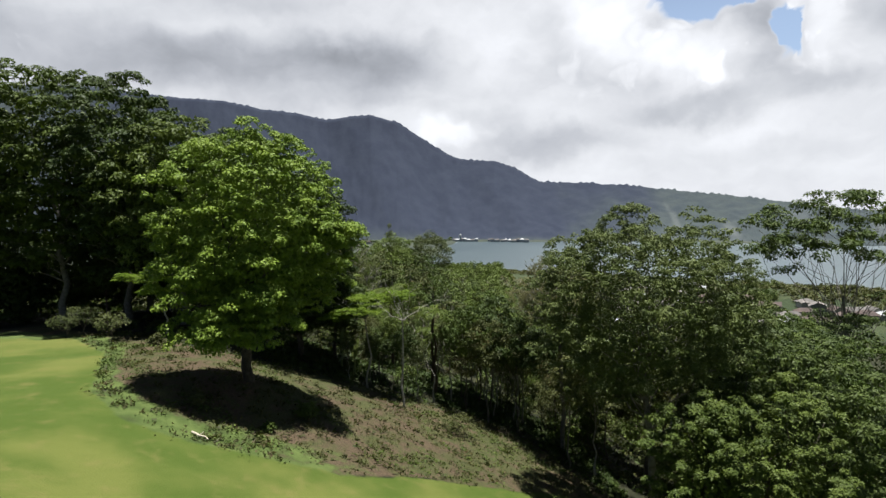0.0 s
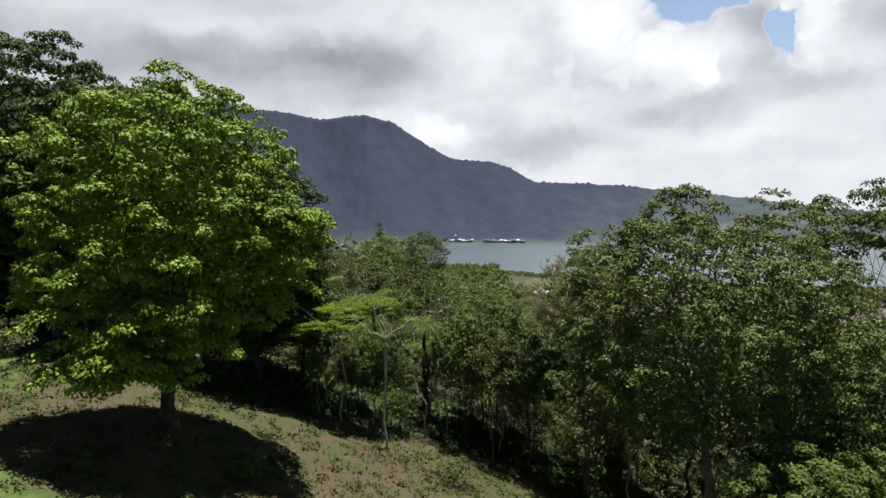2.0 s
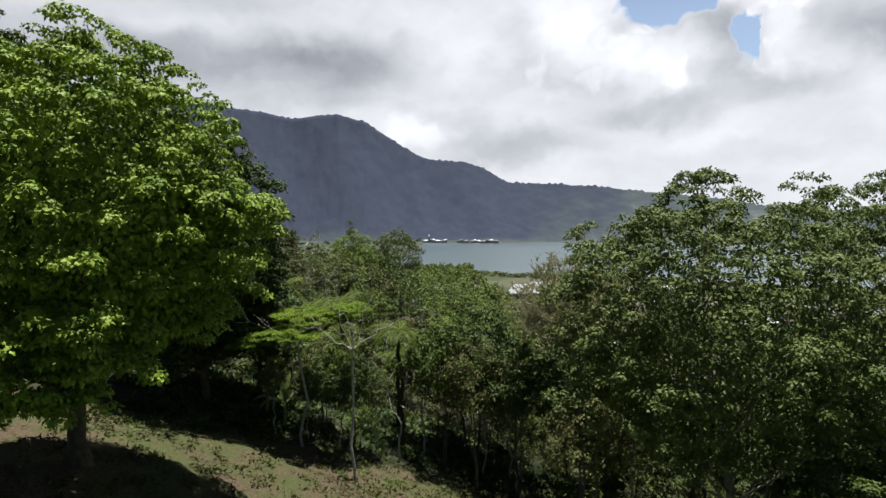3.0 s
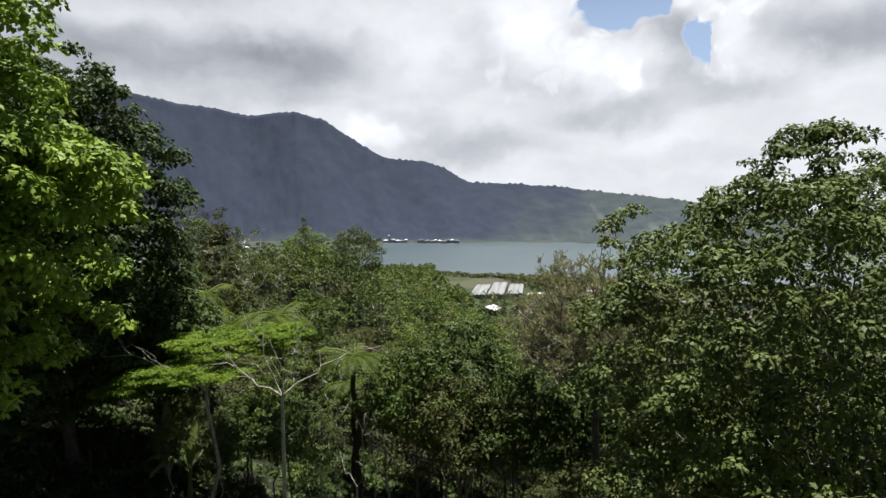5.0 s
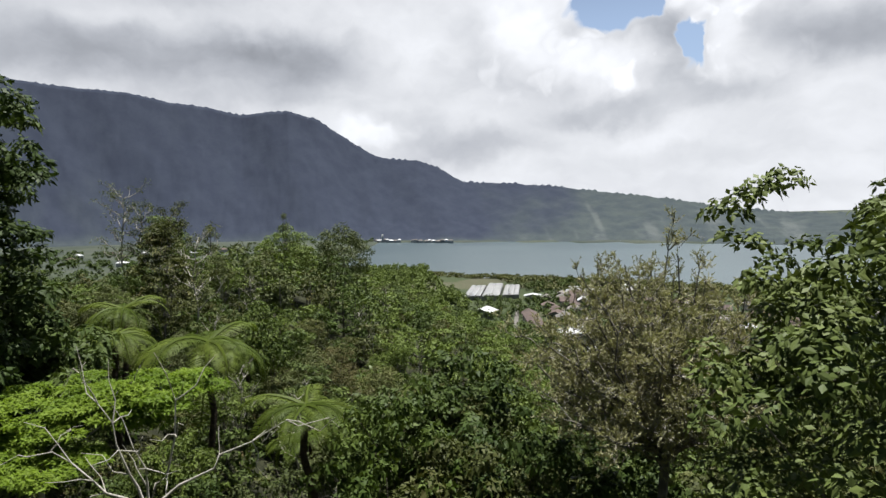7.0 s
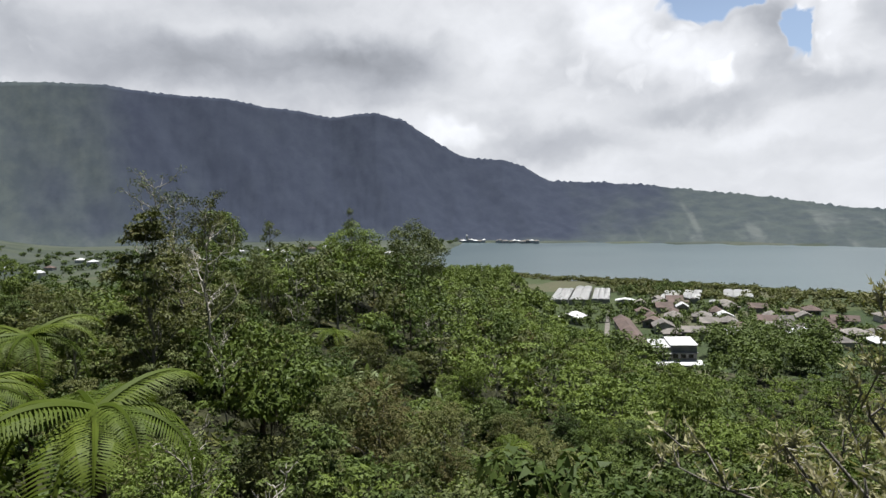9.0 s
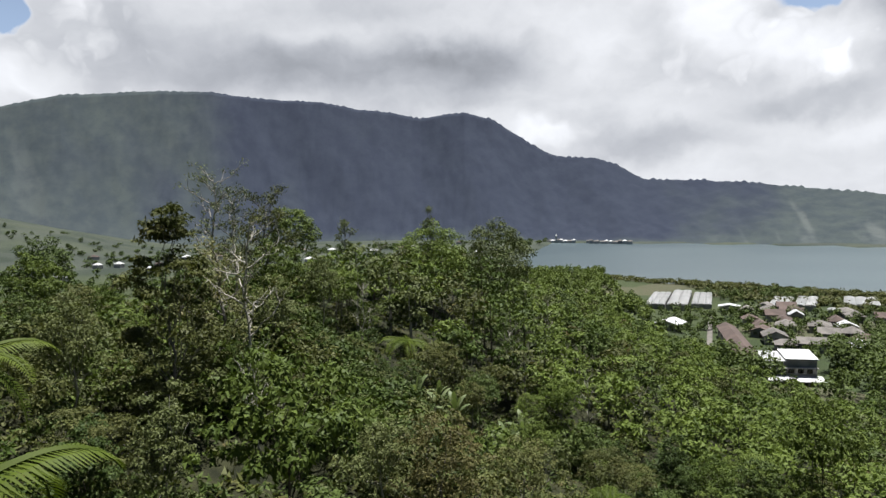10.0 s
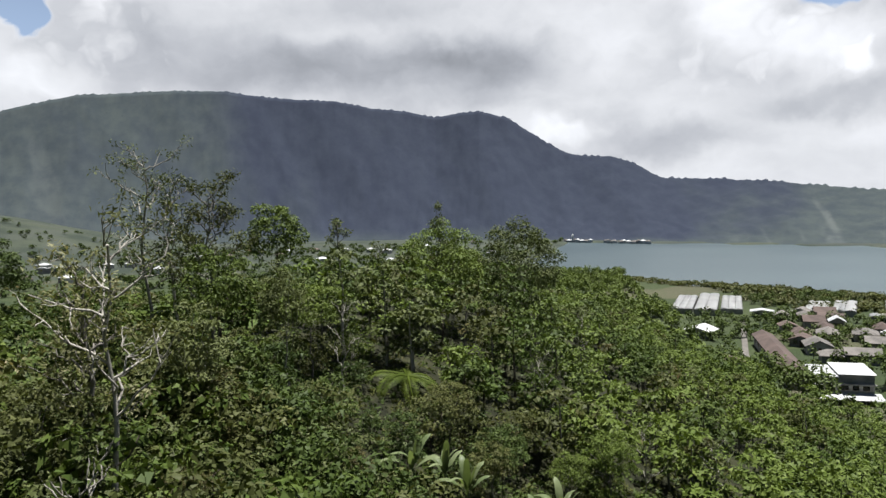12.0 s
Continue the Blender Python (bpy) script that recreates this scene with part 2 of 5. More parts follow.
def ground_material():
    m, g = shader("ground_cover")
    co = position(g)

    def attr(name):
        a = g.n("ShaderNodeAttribute")
        a.attribute_name = name
        return a.outputs["Fac"]

    n_big, n_mid, n_fine = g.noise(co, 0.12, 4.0), g.noise(co, 0.7, 5.0, 0.6), g.noise(co, 9.0, 5.0, 0.65)
    # mown lawn
    lawn = g.mix(g.ramp(n_big, 0.38, 0.62), (0.0382, 0.0604, 0.0074), (0.077, 0.0893, 0.0185))
    lawn = g.mix(g.math("MULTIPLY", g.ramp(n_mid, 0.52, 0.72), 0.5), lawn, (0.1016, 0.0954, 0.0278))
    lawn = g.mix(g.math("MULTIPLY", g.ramp(n_fine, 0.5, 0.75), 0.35), lawn, (0.0278, 0.0462, 0.0062))
    # rough bank: dry soil and straw with weeds between
    soil = g.mix(g.ramp(n_fine, 0.35, 0.65), (0.034, 0.024, 0.014), (0.076, 0.056, 0.033))
    weeds = g.mix(g.ramp(n_fine, 0.35, 0.65), (0.025, 0.031, 0.010), (0.053, 0.055, 0.019))
    bank = g.mix(g.ramp(g.math("ADD", g.math("MULTIPLY", n_mid, 0.6), g.math("MULTIPLY", n_big, 0.4)), 0.40, 0.56), soil, weeds)
    # floor of the wood, near-black: shade under the trees is put into its colour
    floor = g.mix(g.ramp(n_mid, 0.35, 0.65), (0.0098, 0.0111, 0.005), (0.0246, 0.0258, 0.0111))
    # fields and gardens of the plain
    cell = g.n("ShaderNodeTexVoronoi")
    cell.inputs["Scale"].default_value = 0.028
    g.put(cell.inputs["Vector"], co)
    sep = g.n("ShaderNodeSeparateColor")
    g.put(sep.inputs[0], cell.outputs["Color"])
    field = g.mix(sep.outputs[0], (0.017, 0.026, 0.011), (0.036, 0.044, 0.019))
    field = g.mix(g.math("MULTIPLY", g.ramp(sep.outputs[1], 0.7, 0.76), 0.5), field, (0.0832, 0.069, 0.0505))
    field = g.mix(g.math("MULTIPLY", g.ramp(n_mid, 0.45, 0.6), 0.5), field, (0.0308, 0.0462, 0.0154))
    edge = g.math("MULTIPLY", g.math("SUBTRACT", n_mid, 0.5), 0.5)

    def mask(name):
        return g.ramp(g.math("ADD", attr(name), edge), 0.40, 0.60)

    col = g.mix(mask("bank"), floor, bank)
    green = g.mix(g.ramp(n_mid, 0.35, 0.65), (0.032, 0.050, 0.011), (0.062, 0.085, 0.022))
    col = g.mix(mask("weedy"), col, green)
    col = g.mix(mask("lawn"), col, lawn)
    col = g.mix(mask("field"), col, field)
    # far farmland; haze is put into a greyer green that grows with distance
    far_haze = g.mix(g.ramp(g.noise(co, 0.012, 5.0, 0.6), 0.35, 0.65), (0.020, 0.027, 0.020), (0.040, 0.047, 0.032))
    far_haze = g.mix(g.math("MULTIPLY", g.ramp(sep.outputs[2], 0.6, 0.7), 0.4), far_haze, (0.0431, 0.0481, 0.0419))
    col = g.mix(attr("far_haze"), col, far_haze)
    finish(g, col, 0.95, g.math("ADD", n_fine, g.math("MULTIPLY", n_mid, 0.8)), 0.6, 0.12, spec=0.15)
    return m


def mountain_material():
    m, g = shader("hazy_mountain_forest")

    def attr(name):
        a = g.n("ShaderNodeAttribute")
        a.attribute_name = name
        return a.outputs["Fac"]

    # metres along the face and up the slope
    face = g.n("ShaderNodeCombineXYZ")
    g.put(face.inputs[0], attr("along")), g.put(face.inputs[1], attr("rise"))
    co, a = face.outputs[0], attr("grass")
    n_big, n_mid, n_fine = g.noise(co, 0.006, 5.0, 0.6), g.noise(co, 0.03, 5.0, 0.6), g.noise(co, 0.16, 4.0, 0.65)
    # forest; distance haze and cloud shade are put into this dark blue-grey
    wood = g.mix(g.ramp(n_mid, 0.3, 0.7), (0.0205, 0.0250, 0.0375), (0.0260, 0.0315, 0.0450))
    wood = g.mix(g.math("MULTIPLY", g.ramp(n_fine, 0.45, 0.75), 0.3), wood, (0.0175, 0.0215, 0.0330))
    # open slopes; sun and haze lying on them are put into a paler colour
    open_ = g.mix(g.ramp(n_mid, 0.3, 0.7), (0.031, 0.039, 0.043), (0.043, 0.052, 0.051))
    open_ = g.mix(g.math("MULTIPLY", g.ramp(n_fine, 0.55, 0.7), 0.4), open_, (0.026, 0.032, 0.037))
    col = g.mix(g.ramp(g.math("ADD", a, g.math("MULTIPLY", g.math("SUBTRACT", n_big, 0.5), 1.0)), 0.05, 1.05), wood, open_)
    # pale streaks running down the open slopes
    col = g.mix(g.math("MULTIPLY", attr("streak"), g.ramp(n_mid, 0.3, 0.6, 0.35, 0.75)), col, (0.072, 0.080, 0.078))
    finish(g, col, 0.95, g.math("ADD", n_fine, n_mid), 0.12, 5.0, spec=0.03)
    return m


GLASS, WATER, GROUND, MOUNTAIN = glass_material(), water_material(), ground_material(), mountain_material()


# ---------------------------------------------------------------- mesh helpers
def mesh_of(name, verts, faces, material, smooth=False):
    """A mesh from arrays of vertices and of equal-sided faces."""
    me = bpy.data.meshes.new(name)
    verts, faces = np.asarray(verts, dtype=np.float32), np.asarray(faces, dtype=np.int32)
    k = faces.shape[1]
    me.vertices.add(len(verts)), me.loops.add(faces.size), me.polygons.add(len(faces))
    me.vertices.foreach_set("co", verts.ravel())
    me.loops.foreach_set("vertex_index", faces.ravel())
    me.polygons.foreach_set("loop_start", np.arange(len(faces), dtype=np.int32) * k)
    me.polygons.foreach_set("use_smooth", np.full(len(faces), smooth))
    me.update(calc_edges=True)
    me.materials.append(material)
    return me


def attribute(me, name, values):
    a = me.attributes.new(name, "FLOAT", "POINT")
    a.data.foreach_set("value", np.asarray(values, dtype=np.float32))


def child(name, me, parent, label="", m=None):
    ob = new(name, me)
    ob.parent = parent
    if m is not None:
        ob.matrix_basis = m
    return tagged(ob, label) if label else ob


def part(name, bm, material, parent, label="", m=None):
    me = bpy.data.meshes.new(name)
    bm.to_mesh(me)
    bm.free()
    me.materials.append(material)
    return child(name, me, parent, label, m)


def thing(name, x, y, z, label, category, group="", turn=0.0, scale=1.0):
    ob = new(name)
    ob.empty_display_size = 0.3
    ob.matrix_basis = pose(x, y, z, 0, 0, turn) @ Matrix.Scale(scale, 4)
    return tagged(ob, label, category, group)


def box_bm(boxes, bevel=0.0):
    """Boxes (x0, y0, z0, x1, y1, z1) in one bmesh."""
    bm = bmesh.new()
    for x0, y0, z0, x1, y1, z1 in boxes:
        bmesh.ops.create_cube(bm, size=1.0, matrix=Matrix.Translation(((x0 + x1) / 2, (y0 + y1) / 2, (z0 + z1) / 2)) @ Matrix.Diagonal((x1 - x0, y1 - y0, z1 - z0, 1)))
    if bevel:
        bmesh.ops.bevel(bm, geom=bm.edges[:], offset=bevel, segments=1, affect="EDGES")
    return bm


def smooth_step(a, b, x):
    t = np.clip((x - a) / (b - a), 0, 1)
    return t * t * (3 - 2 * t)


def soft_plus(x, w):
    return w * np.log1p(np.exp(np.clip(x / w, -40, 40)))


def fbm(x, y, scale, octaves=4, seed=0.0):
    """Cheap smooth noise in about -1..1 for arrays."""
    out, amp, norm = np.zeros_like(np.asarray(x, dtype=float)), 1.0, 0.0
    for o in range(octaves):
        f = 2.0 ** o / scale
        a, b = x * f + seed + 3.7 * o, y * f - seed * 1.3 + 9.1 * o
        out = out + amp * (np.sin(a + 1.7 * np.sin(b * 0.83 + o)) * np.cos(b * 1.13 - 1.3 * np.sin(a * 0.71 + 2.0 * o)))
        norm += amp
        amp *= 0.5
    return out / norm * 1.4


# ---------------------------------------------------------------- the lie of the land
PLAIN, LAKE = -42.0, -43.5


def land(x, y):
    """Height of the ground: a spur that falls to the right and ahead, down to the plain by the lake."""
    x, y = np.asarray(x, dtype=float), np.asarray(y, dtype=float)
    spine = -3.2 - 0.04 * (np.clip(y, -60, 400) - 40) - 34 * smooth_step(200, 380, y)
    z = spine - 0.42 * soft_plus(x + 19, 3.0) - 32 * smooth_step(-70, -200, x) * smooth_step(70, 220, y)
    z = z - 4.5 * smooth_step(-22, -44, x) * smooth_step(78, 112, y)
    z = z - 3.6 * np.exp(-((x - 3) / 13) ** 2 - ((y - 110) / 15) ** 2)
    z = z + 0.8 * np.exp(-((x + 13.8) ** 2 + (y - 43.5) ** 2) / 12.0)
    z = PLAIN + soft_plus(z - PLAIN, 2.5)
    bearing = np.degrees(np.arctan2(x, y - 40))
    z = z + 78 * smooth_step(-30, -47, bearing) * smooth_step(780, 1330, np.hypot(x, y - 40)) * smooth_step(0, 400, y)
    return z + 0.25 * fbm(x, y, 5.0, 3) * smooth_step(45, 60, y) + 0.10 * fbm(x, y, 2.2, 2, 4.0)


def in_lake(x, y):
    """Above 0 inside the lake."""
    wob = 9 * np.sin(x / 37.0) + 6 * np.sin(y / 23.0)
    near_, far_ = (x + y - 592 + wob * 0.5) * 0.7, (1222 + 40 * smooth_step(120, 150, x) - x - y + wob) * 0.7
    left_ = x + 16 - 0.12 * (y - 800) + wob * 0.4
    return np.minimum(np.minimum(near_, far_), left_)


def spaced(lo, hi, step, reach, growth=1.09):
    mid = list(np.arange(lo, hi + step / 2, step))
    s, v, up = step, mid[-1], []
    while v < reach[1]:
        s *= growth
        v += s
        up.append(v)
    s, v, down = step, mid[0], []
    while v > reach[0]:
        s *= growth
        v -= s
        down.append(v)
    return np.array(down[::-1] + mid + up)


def lawn_mask(x, y):
    """The mown grass: everything on the near side of its curved edge."""
    edge = np.interp(x, (-60, -41.5, -34, -26.8, -24.3, -21.5, -18, -15, -11.5, -6.3, -1.3, 1.7, 8.6, 20), (62, 58.5, 56.3, 48.5, 43.3, 37, 33.4, 32.7, 33.1, 35, 39.2, 41.1, 45.8, 50))
    return smooth_step(1.6, -1.6, y - edge)


def bank_edge(x):
    """Where the open bank ends and the wood begins."""
    return np.interp(x, (-60, -45, -34, -27, -21, -12.6, -5.8, 3, 8, 12, 20), (70, 66, 60, 55.5, 51.5, 51.5, 55.5, 58, 56.5, 50, 38))


def build_ground():
    xs, ys = spaced(-44, 20, 0.7, (-4600, 4600)), spaced(20, 72, 0.7, (-4000, 4600), 1.08)
    X, Y = np.meshgrid(xs, ys)
    Z = land(X, Y)
    Z = Z - 6.5 * smooth_step(-12, 25, in_lake(X, Y))
    nx, ny = len(xs), len(ys)
    i = (np.arange(ny - 1)[:, None] * nx + np.arange(nx - 1)[None, :]).ravel()
    me = mesh_of("ground", np.stack([X, Y, Z], -1).reshape(-1, 3), np.stack([i, i + 1, i + nx + 1, i + nx], 1), GROUND, True)
    lawn = lawn_mask(X, Y)
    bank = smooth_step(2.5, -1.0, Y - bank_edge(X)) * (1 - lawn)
    field = smooth_step(-38, -40.5, land(X, Y)) * smooth_step(190, 240, Y)
    field = field * smooth_step(900, 640, np.hypot(X, Y))
    edge = lawn_mask(X, Y - 4.0) * smooth_step(6, -12, X) * 0.62
    weedy = np.maximum(edge, smooth_step(-22, -30, X) * smooth_step(84, 92, Y) * (1 - 0.52 * smooth_step(500, 800, np.hypot(X, Y))))
    attribute(me, "weedy", weedy.ravel())
    attribute(me, "far_haze", smooth_step(560, 820, np.hypot(X, Y)).ravel())
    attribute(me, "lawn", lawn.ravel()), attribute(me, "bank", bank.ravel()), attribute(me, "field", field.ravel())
    return tagged(new("ground", me), "sloping ground with mown lawn, dry bank and forest floor", "ground", kind="structure")


def build_lake():
    bm = bmesh.new()
    v = [bm.verts.new(p) for p in ((-300, 300, LAKE), (1400, -100, LAKE), (1400, 1000, LAKE), (-300, 1700, LAKE))]
    bm.faces.new(v)
    me = bpy.data.meshes.new("water")
    bm.to_mesh(me)
    bm.free()
    me.materials.append(WATER)
    return tagged(new("water", me), "calm grey-blue lake below a mountain ridge", "lake", kind="structure")


# crest of the mountain: bearing and elevation seen from the spur
CREST = [(-80, 5.0), (-60, 6.6), (-45, 8.6), (-42.9, 9.3), (-39.5, 10.3), (-33.2, 11.0), (-28.8, 11.2), (-24.5, 10.75), (-19.2, 10.55), (-16.1, 9.95), (-13.1, 9.65),
         (-10.3, 9.05), (-8.2, 9.35), (-6.4, 9.5), (-3.9, 8.8), (-0.9, 6.8), (1.1, 5.6), (2.6, 5.2), (5.0, 5.05), (6.9, 4.35), (9.2, 3.0), (12.8, 2.75), (17.1, 2.4), (20, 1.9), (25.3, 1.2), (32, 0.0), (37, -0.6), (50, -0.9), (80, -1.0)]
FOOT = [(-80, 1700), (-45, 1750), (-25, 1600), (-10, 1420), (-3, 1300), (1, 1200), (10.6, 1058), (19, 958), (25, 925), (36.5, 805), (50, 690), (80, 600)]


def build_mountain():
    az = np.concatenate([np.arange(-80, -50, 0.4), np.arange(-50, 46, 0.1), np.arange(46, 80, 0.4)])
    crest, foot = np.interp(az, *zip(*CREST)), np.interp(az, *zip(*FOOT))
    k = np.ones(13) / 13
    foot = np.convolve(np.pad(foot, 6, mode="edge"), k, "valid")
    reach = foot * 1.36 + 160
    rows = np.concatenate([np.linspace(0, 1, 44), [1.05, 1.15, 1.4]])
    A, U = np.meshgrid(az, rows)
    top = np.tan(np.radians(crest)) * reach + 4.0
    base = PLAIN - 4.0
    R = foot[None, :] + (reach - foot)[None, :] * U
    prof = np.where(U <= 1, 0.25 * U + 0.75 * U ** 1.5, 1 - 1.2 * (U - 1))
    a = np.radians(A)
    X, Y = R * np.sin(a), 40 + R * np.cos(a)
    gully = fbm(A + 2.2 * U, U * 5, 3.2, 3, 2.0) * 14 + fbm(A - 1.5 * U, U * 7, 1.0, 3, 5.0) * 3.0
    Z = base + (top[None, :] - base) * prof + gully * np.sin(np.pi * np.clip(U, 0, 1)) ** 0.8 * np.clip((top[None, :] - base) / 250, 0.25, 1.2)
    Z = Z + (fbm(A, U * 9, 0.35, 2, 1.0) * 1.2 + np.maximum(fbm(A, U * 40, 0.16, 1, 7.0), 0) * 2.6 * smooth_step(0.93, 0.99, U)) * smooth_step(0.0, 0.2, U)
    nx, ny = len(az), len(rows)
    i = (np.arange(ny - 1)[:, None] * nx + np.arange(nx - 1)[None, :]).ravel()
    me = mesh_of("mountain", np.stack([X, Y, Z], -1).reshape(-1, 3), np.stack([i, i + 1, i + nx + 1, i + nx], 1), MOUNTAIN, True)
    # bearings of the paler colour: sunlit right flank, hazy left flank, grassy foot
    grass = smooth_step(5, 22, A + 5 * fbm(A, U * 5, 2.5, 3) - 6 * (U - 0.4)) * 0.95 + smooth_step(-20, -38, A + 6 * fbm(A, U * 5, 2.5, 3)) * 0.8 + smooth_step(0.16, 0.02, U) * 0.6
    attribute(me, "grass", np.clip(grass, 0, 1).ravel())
    streak = smooth_step(0.22, 0.8, fbm(A + 2.6 * U + 0.5 * np.sin(5 * U + A), U * 1.6, 0.9, 4, 11.0)) * smooth_step(0.55, 0.9, grass) * smooth_step(0.95, 0.6, U) * (0.45 + 0.55 * smooth_step(-5, 5, A))
    attribute(me, "streak", streak.ravel()), attribute(me, "along", (A * 24.0).ravel()), attribute(me, "rise", (U * 330.0).ravel())
    return tagged(new("mountain", me), "forested mountain ridge across the lake, coloured blue-grey for haze", "mountain", kind="structure")


build_ground()
build_lake()
build_mountain()


# ---------------------------------------------------------------- plants: building blocks
def unit(v):
    return v / np.maximum(np.linalg.norm(v, axis=-1, keepdims=True), 1e-9)


def leaf_arrays(rng, p, out, size, aspect=0.5, up=0.5, wild=0.5, droop=0.3, sides=4):
    """Folded rhombic leaves at points p, turned roughly outwards."""
    n = len(p)
    nrm = unit(out * (1 - up) + np.array([0, 0, 1.0]) * up + rng.normal(0, wild, (n, 3)))
    t = rng.normal(0, 1, (n, 3)) + out * 0.7 - np.array([0, 0, 1.0]) * droop
    t = unit(t - nrm * (t * nrm).sum(1, keepdims=True))
    b = np.cross(nrm, t)
    s = (size * rng.uniform(0.65, 1.35, n))[:, None]
    w = s * aspect * 0.5
    if sides == 3:
        v = np.stack([p - b * w * 1.25, p + t * s + nrm * w * 0.2 - np.array([0, 0, 1.0]) * s * 0.15, p + b * w * 1.25], 1)
        return v.reshape(-1, 3)
    v = np.stack([p, p + t * s * 0.5 + b * w - nrm * w * 0.25, p + t * s - np.array([0, 0, 1.0]) * s * 0.12, p + t * s * 0.5 - b * w - nrm * w * 0.25], 1)
    return v.reshape(-1, 3)


def leaf_mesh(name, v, material, sides=4):
    return mesh_of(name, v, np.arange(len(v)).reshape(-1, sides), material)


def clump_leaves(rng, clumps, count, size, aspect=0.5, up=0.5, wild=0.5, under=0.35, shell=(0.72, 1.06), sides=4, rim=-0.15):
    """Leaves over the skins of ellipsoid clumps (cx, cy, cz, rx, ry, rz), thin below."""
    clumps = np.asarray(clumps, dtype=float)
    area = (clumps[:, 3] * clumps[:, 4] + clumps[:, 3] * clumps[:, 5]) ** 1.0
    pick = rng.choice(len(clumps), int(count * 2.2), p=area / area.sum())
    d = unit(rng.normal(0, 1, (len(pick), 3)))
    keep = (d[:, 2] > rim) | (rng.random(len(pick)) < under)
    pick, d = pick[keep][:count], d[keep][:count]
    c = clumps[pick]
    p = c[:, :3] + d * c[:, 3:] * rng.uniform(shell[0], shell[1], len(pick))[:, None]
    out = unit(d / c[:, 3:])
    return leaf_arrays(rng, p, out, size, aspect, up, wild, sides=sides)


def tubes(rows, sides=6):
    """Tapered tubes along bent lines: rows of (points, radius at the foot, radius at the tip)."""
    V, F, base = [], [], 0
    ring = np.arange(sides) * 2 * np.pi / sides
    for pts, r0, r1 in rows:
        pts = np.asarray(pts, dtype=float)
        n = len(pts)
        tang = unit(np.gradient(pts, axis=0))
        ref = np.where(np.abs(tang[:, 2:3]) > 0.9, np.array([[1.0, 0, 0]]), np.array([[0, 0, 1.0]]))
        a = unit(np.cross(tang, ref))
        b = np.cross(tang, a)
        r = np.linspace(r0, r1, n)[:, None, None]
        V.append((pts[:, None, :] + r * (np.cos(ring)[None, :, None] * a[:, None, :] + np.sin(ring)[None, :, None] * b[:, None, :])).reshape(-1, 3))
        i, j = np.meshgrid(np.arange(n - 1), np.arange(sides), indexing="ij")
        q = (base + i * sides + j).ravel()
        q2 = (base + i * sides + (j + 1) % sides).ravel()
        F.append(np.stack([q, q2, q2 + sides, q + sides], 1))
        base += n * sides
    return np.concatenate(V), np.concatenate(F)


def bent(rng, a, b, n=5, wobble=0.08, sag=0.0):
    a, b = np.asarray(a, dtype=float), np.asarray(b, dtype=float)
    t = np.linspace(0, 1, n)[:, None]
    w = rng.normal(0, wobble * np.linalg.norm(b - a), (n, 3)) * np.sin(np.pi * t)
    return a + (b - a) * t + w - np.array([0, 0, 1.0]) * sag * np.sin(np.pi * t)


def wood_mesh(name, rng, height, radius, tips, material, fork=0.35, lean=(0, 0), twig=0.02, sides=6):
    """Trunk and limbs that lead to the given tips."""
    top = np.array([lean[0], lean[1], height * 0.8])
    trunk = bent(rng, (0, 0, -0.5), top, 7, 0.025)
    rows = [(trunk, radius, radius * 0.3)]
    for tip in tips:
        tip = np.asarray(tip, dtype=float)
        f = np.clip(fork + (tip[2] / height - fork) * 0.55 + rng.uniform(-0.06, 0.06), fork, 0.97)
        k = f * 6
        i = int(min(k, 5))
        start = trunk[i] + (trunk[i + 1] - trunk[i]) * (k - i)
        rows.append((bent(rng, start, tip, 5, 0.07, -0.03 * height), radius * 0.32 * (1.15 - f), twig))
    return mesh_of(name, *tubes(rows, sides), material, True)


def dome_clumps(rng, n, centre, radii, size, egg=0.0, low=-0.5, plump=0.65, even=False):
    """Clumps spread over the skin and the inside of a crown."""
    i = np.arange(n) + 0.5
    z = 1 - (1 - low) * i / n
    phi = i * 2.399963 + rng.uniform(0, 6)
    r = np.sqrt(np.clip(1 - z * z, 0, 1)) * (1 - egg * z)
    d = np.stack([np.cos(phi) * r, np.sin(phi) * r, z], 1)
    k = rng.uniform(0, 6, 3)
    lump = np.minimum(0.97 + 0.09 * np.sin(3 * phi + k[0] + 4 * z) + 0.07 * np.sin(5 * z + 2 * phi + k[1]), 1.04)
    if even:
        lump = 1 + (lump - 1) * 0.35
    d = d * (rng.uniform(0.84 if even else 0.74, 1.03, n) * lump)[:, None] + rng.normal(0, 0.02 if even else 0.045, (n, 3))
    c = np.asarray(centre) + d * np.asarray(radii)
    s = size * rng.uniform(0.65, 1.35, n)[:, None]
    return np.concatenate([c, s, s * rng.uniform(0.85, 1.15, (n, 1)), s * rng.uniform(0.8, 1.2, (n, 1)) * plump], 1)


def sprays(rng, lobes, each, size, plump=0.6):
    """Small leaf sprays over the upper sides of larger boughs."""
    lobes = np.asarray(lobes, dtype=float)
    c = np.repeat(lobes, each, axis=0)
    d = unit(rng.normal(0, 1, (len(c), 3)) + np.array([0, 0, 0.55]))
    d[:, 2] = np.where(d[:, 2] < -0.25, -d[:, 2], d[:, 2])
    p = c[:, :3] + d * c[:, 3:] * rng.uniform(0.7, 1.0, len(c))[:, None]
    s = size * rng.uniform(0.65, 1.3, (len(c), 1))
    return np.concatenate([p, s, s, s * plump], 1)


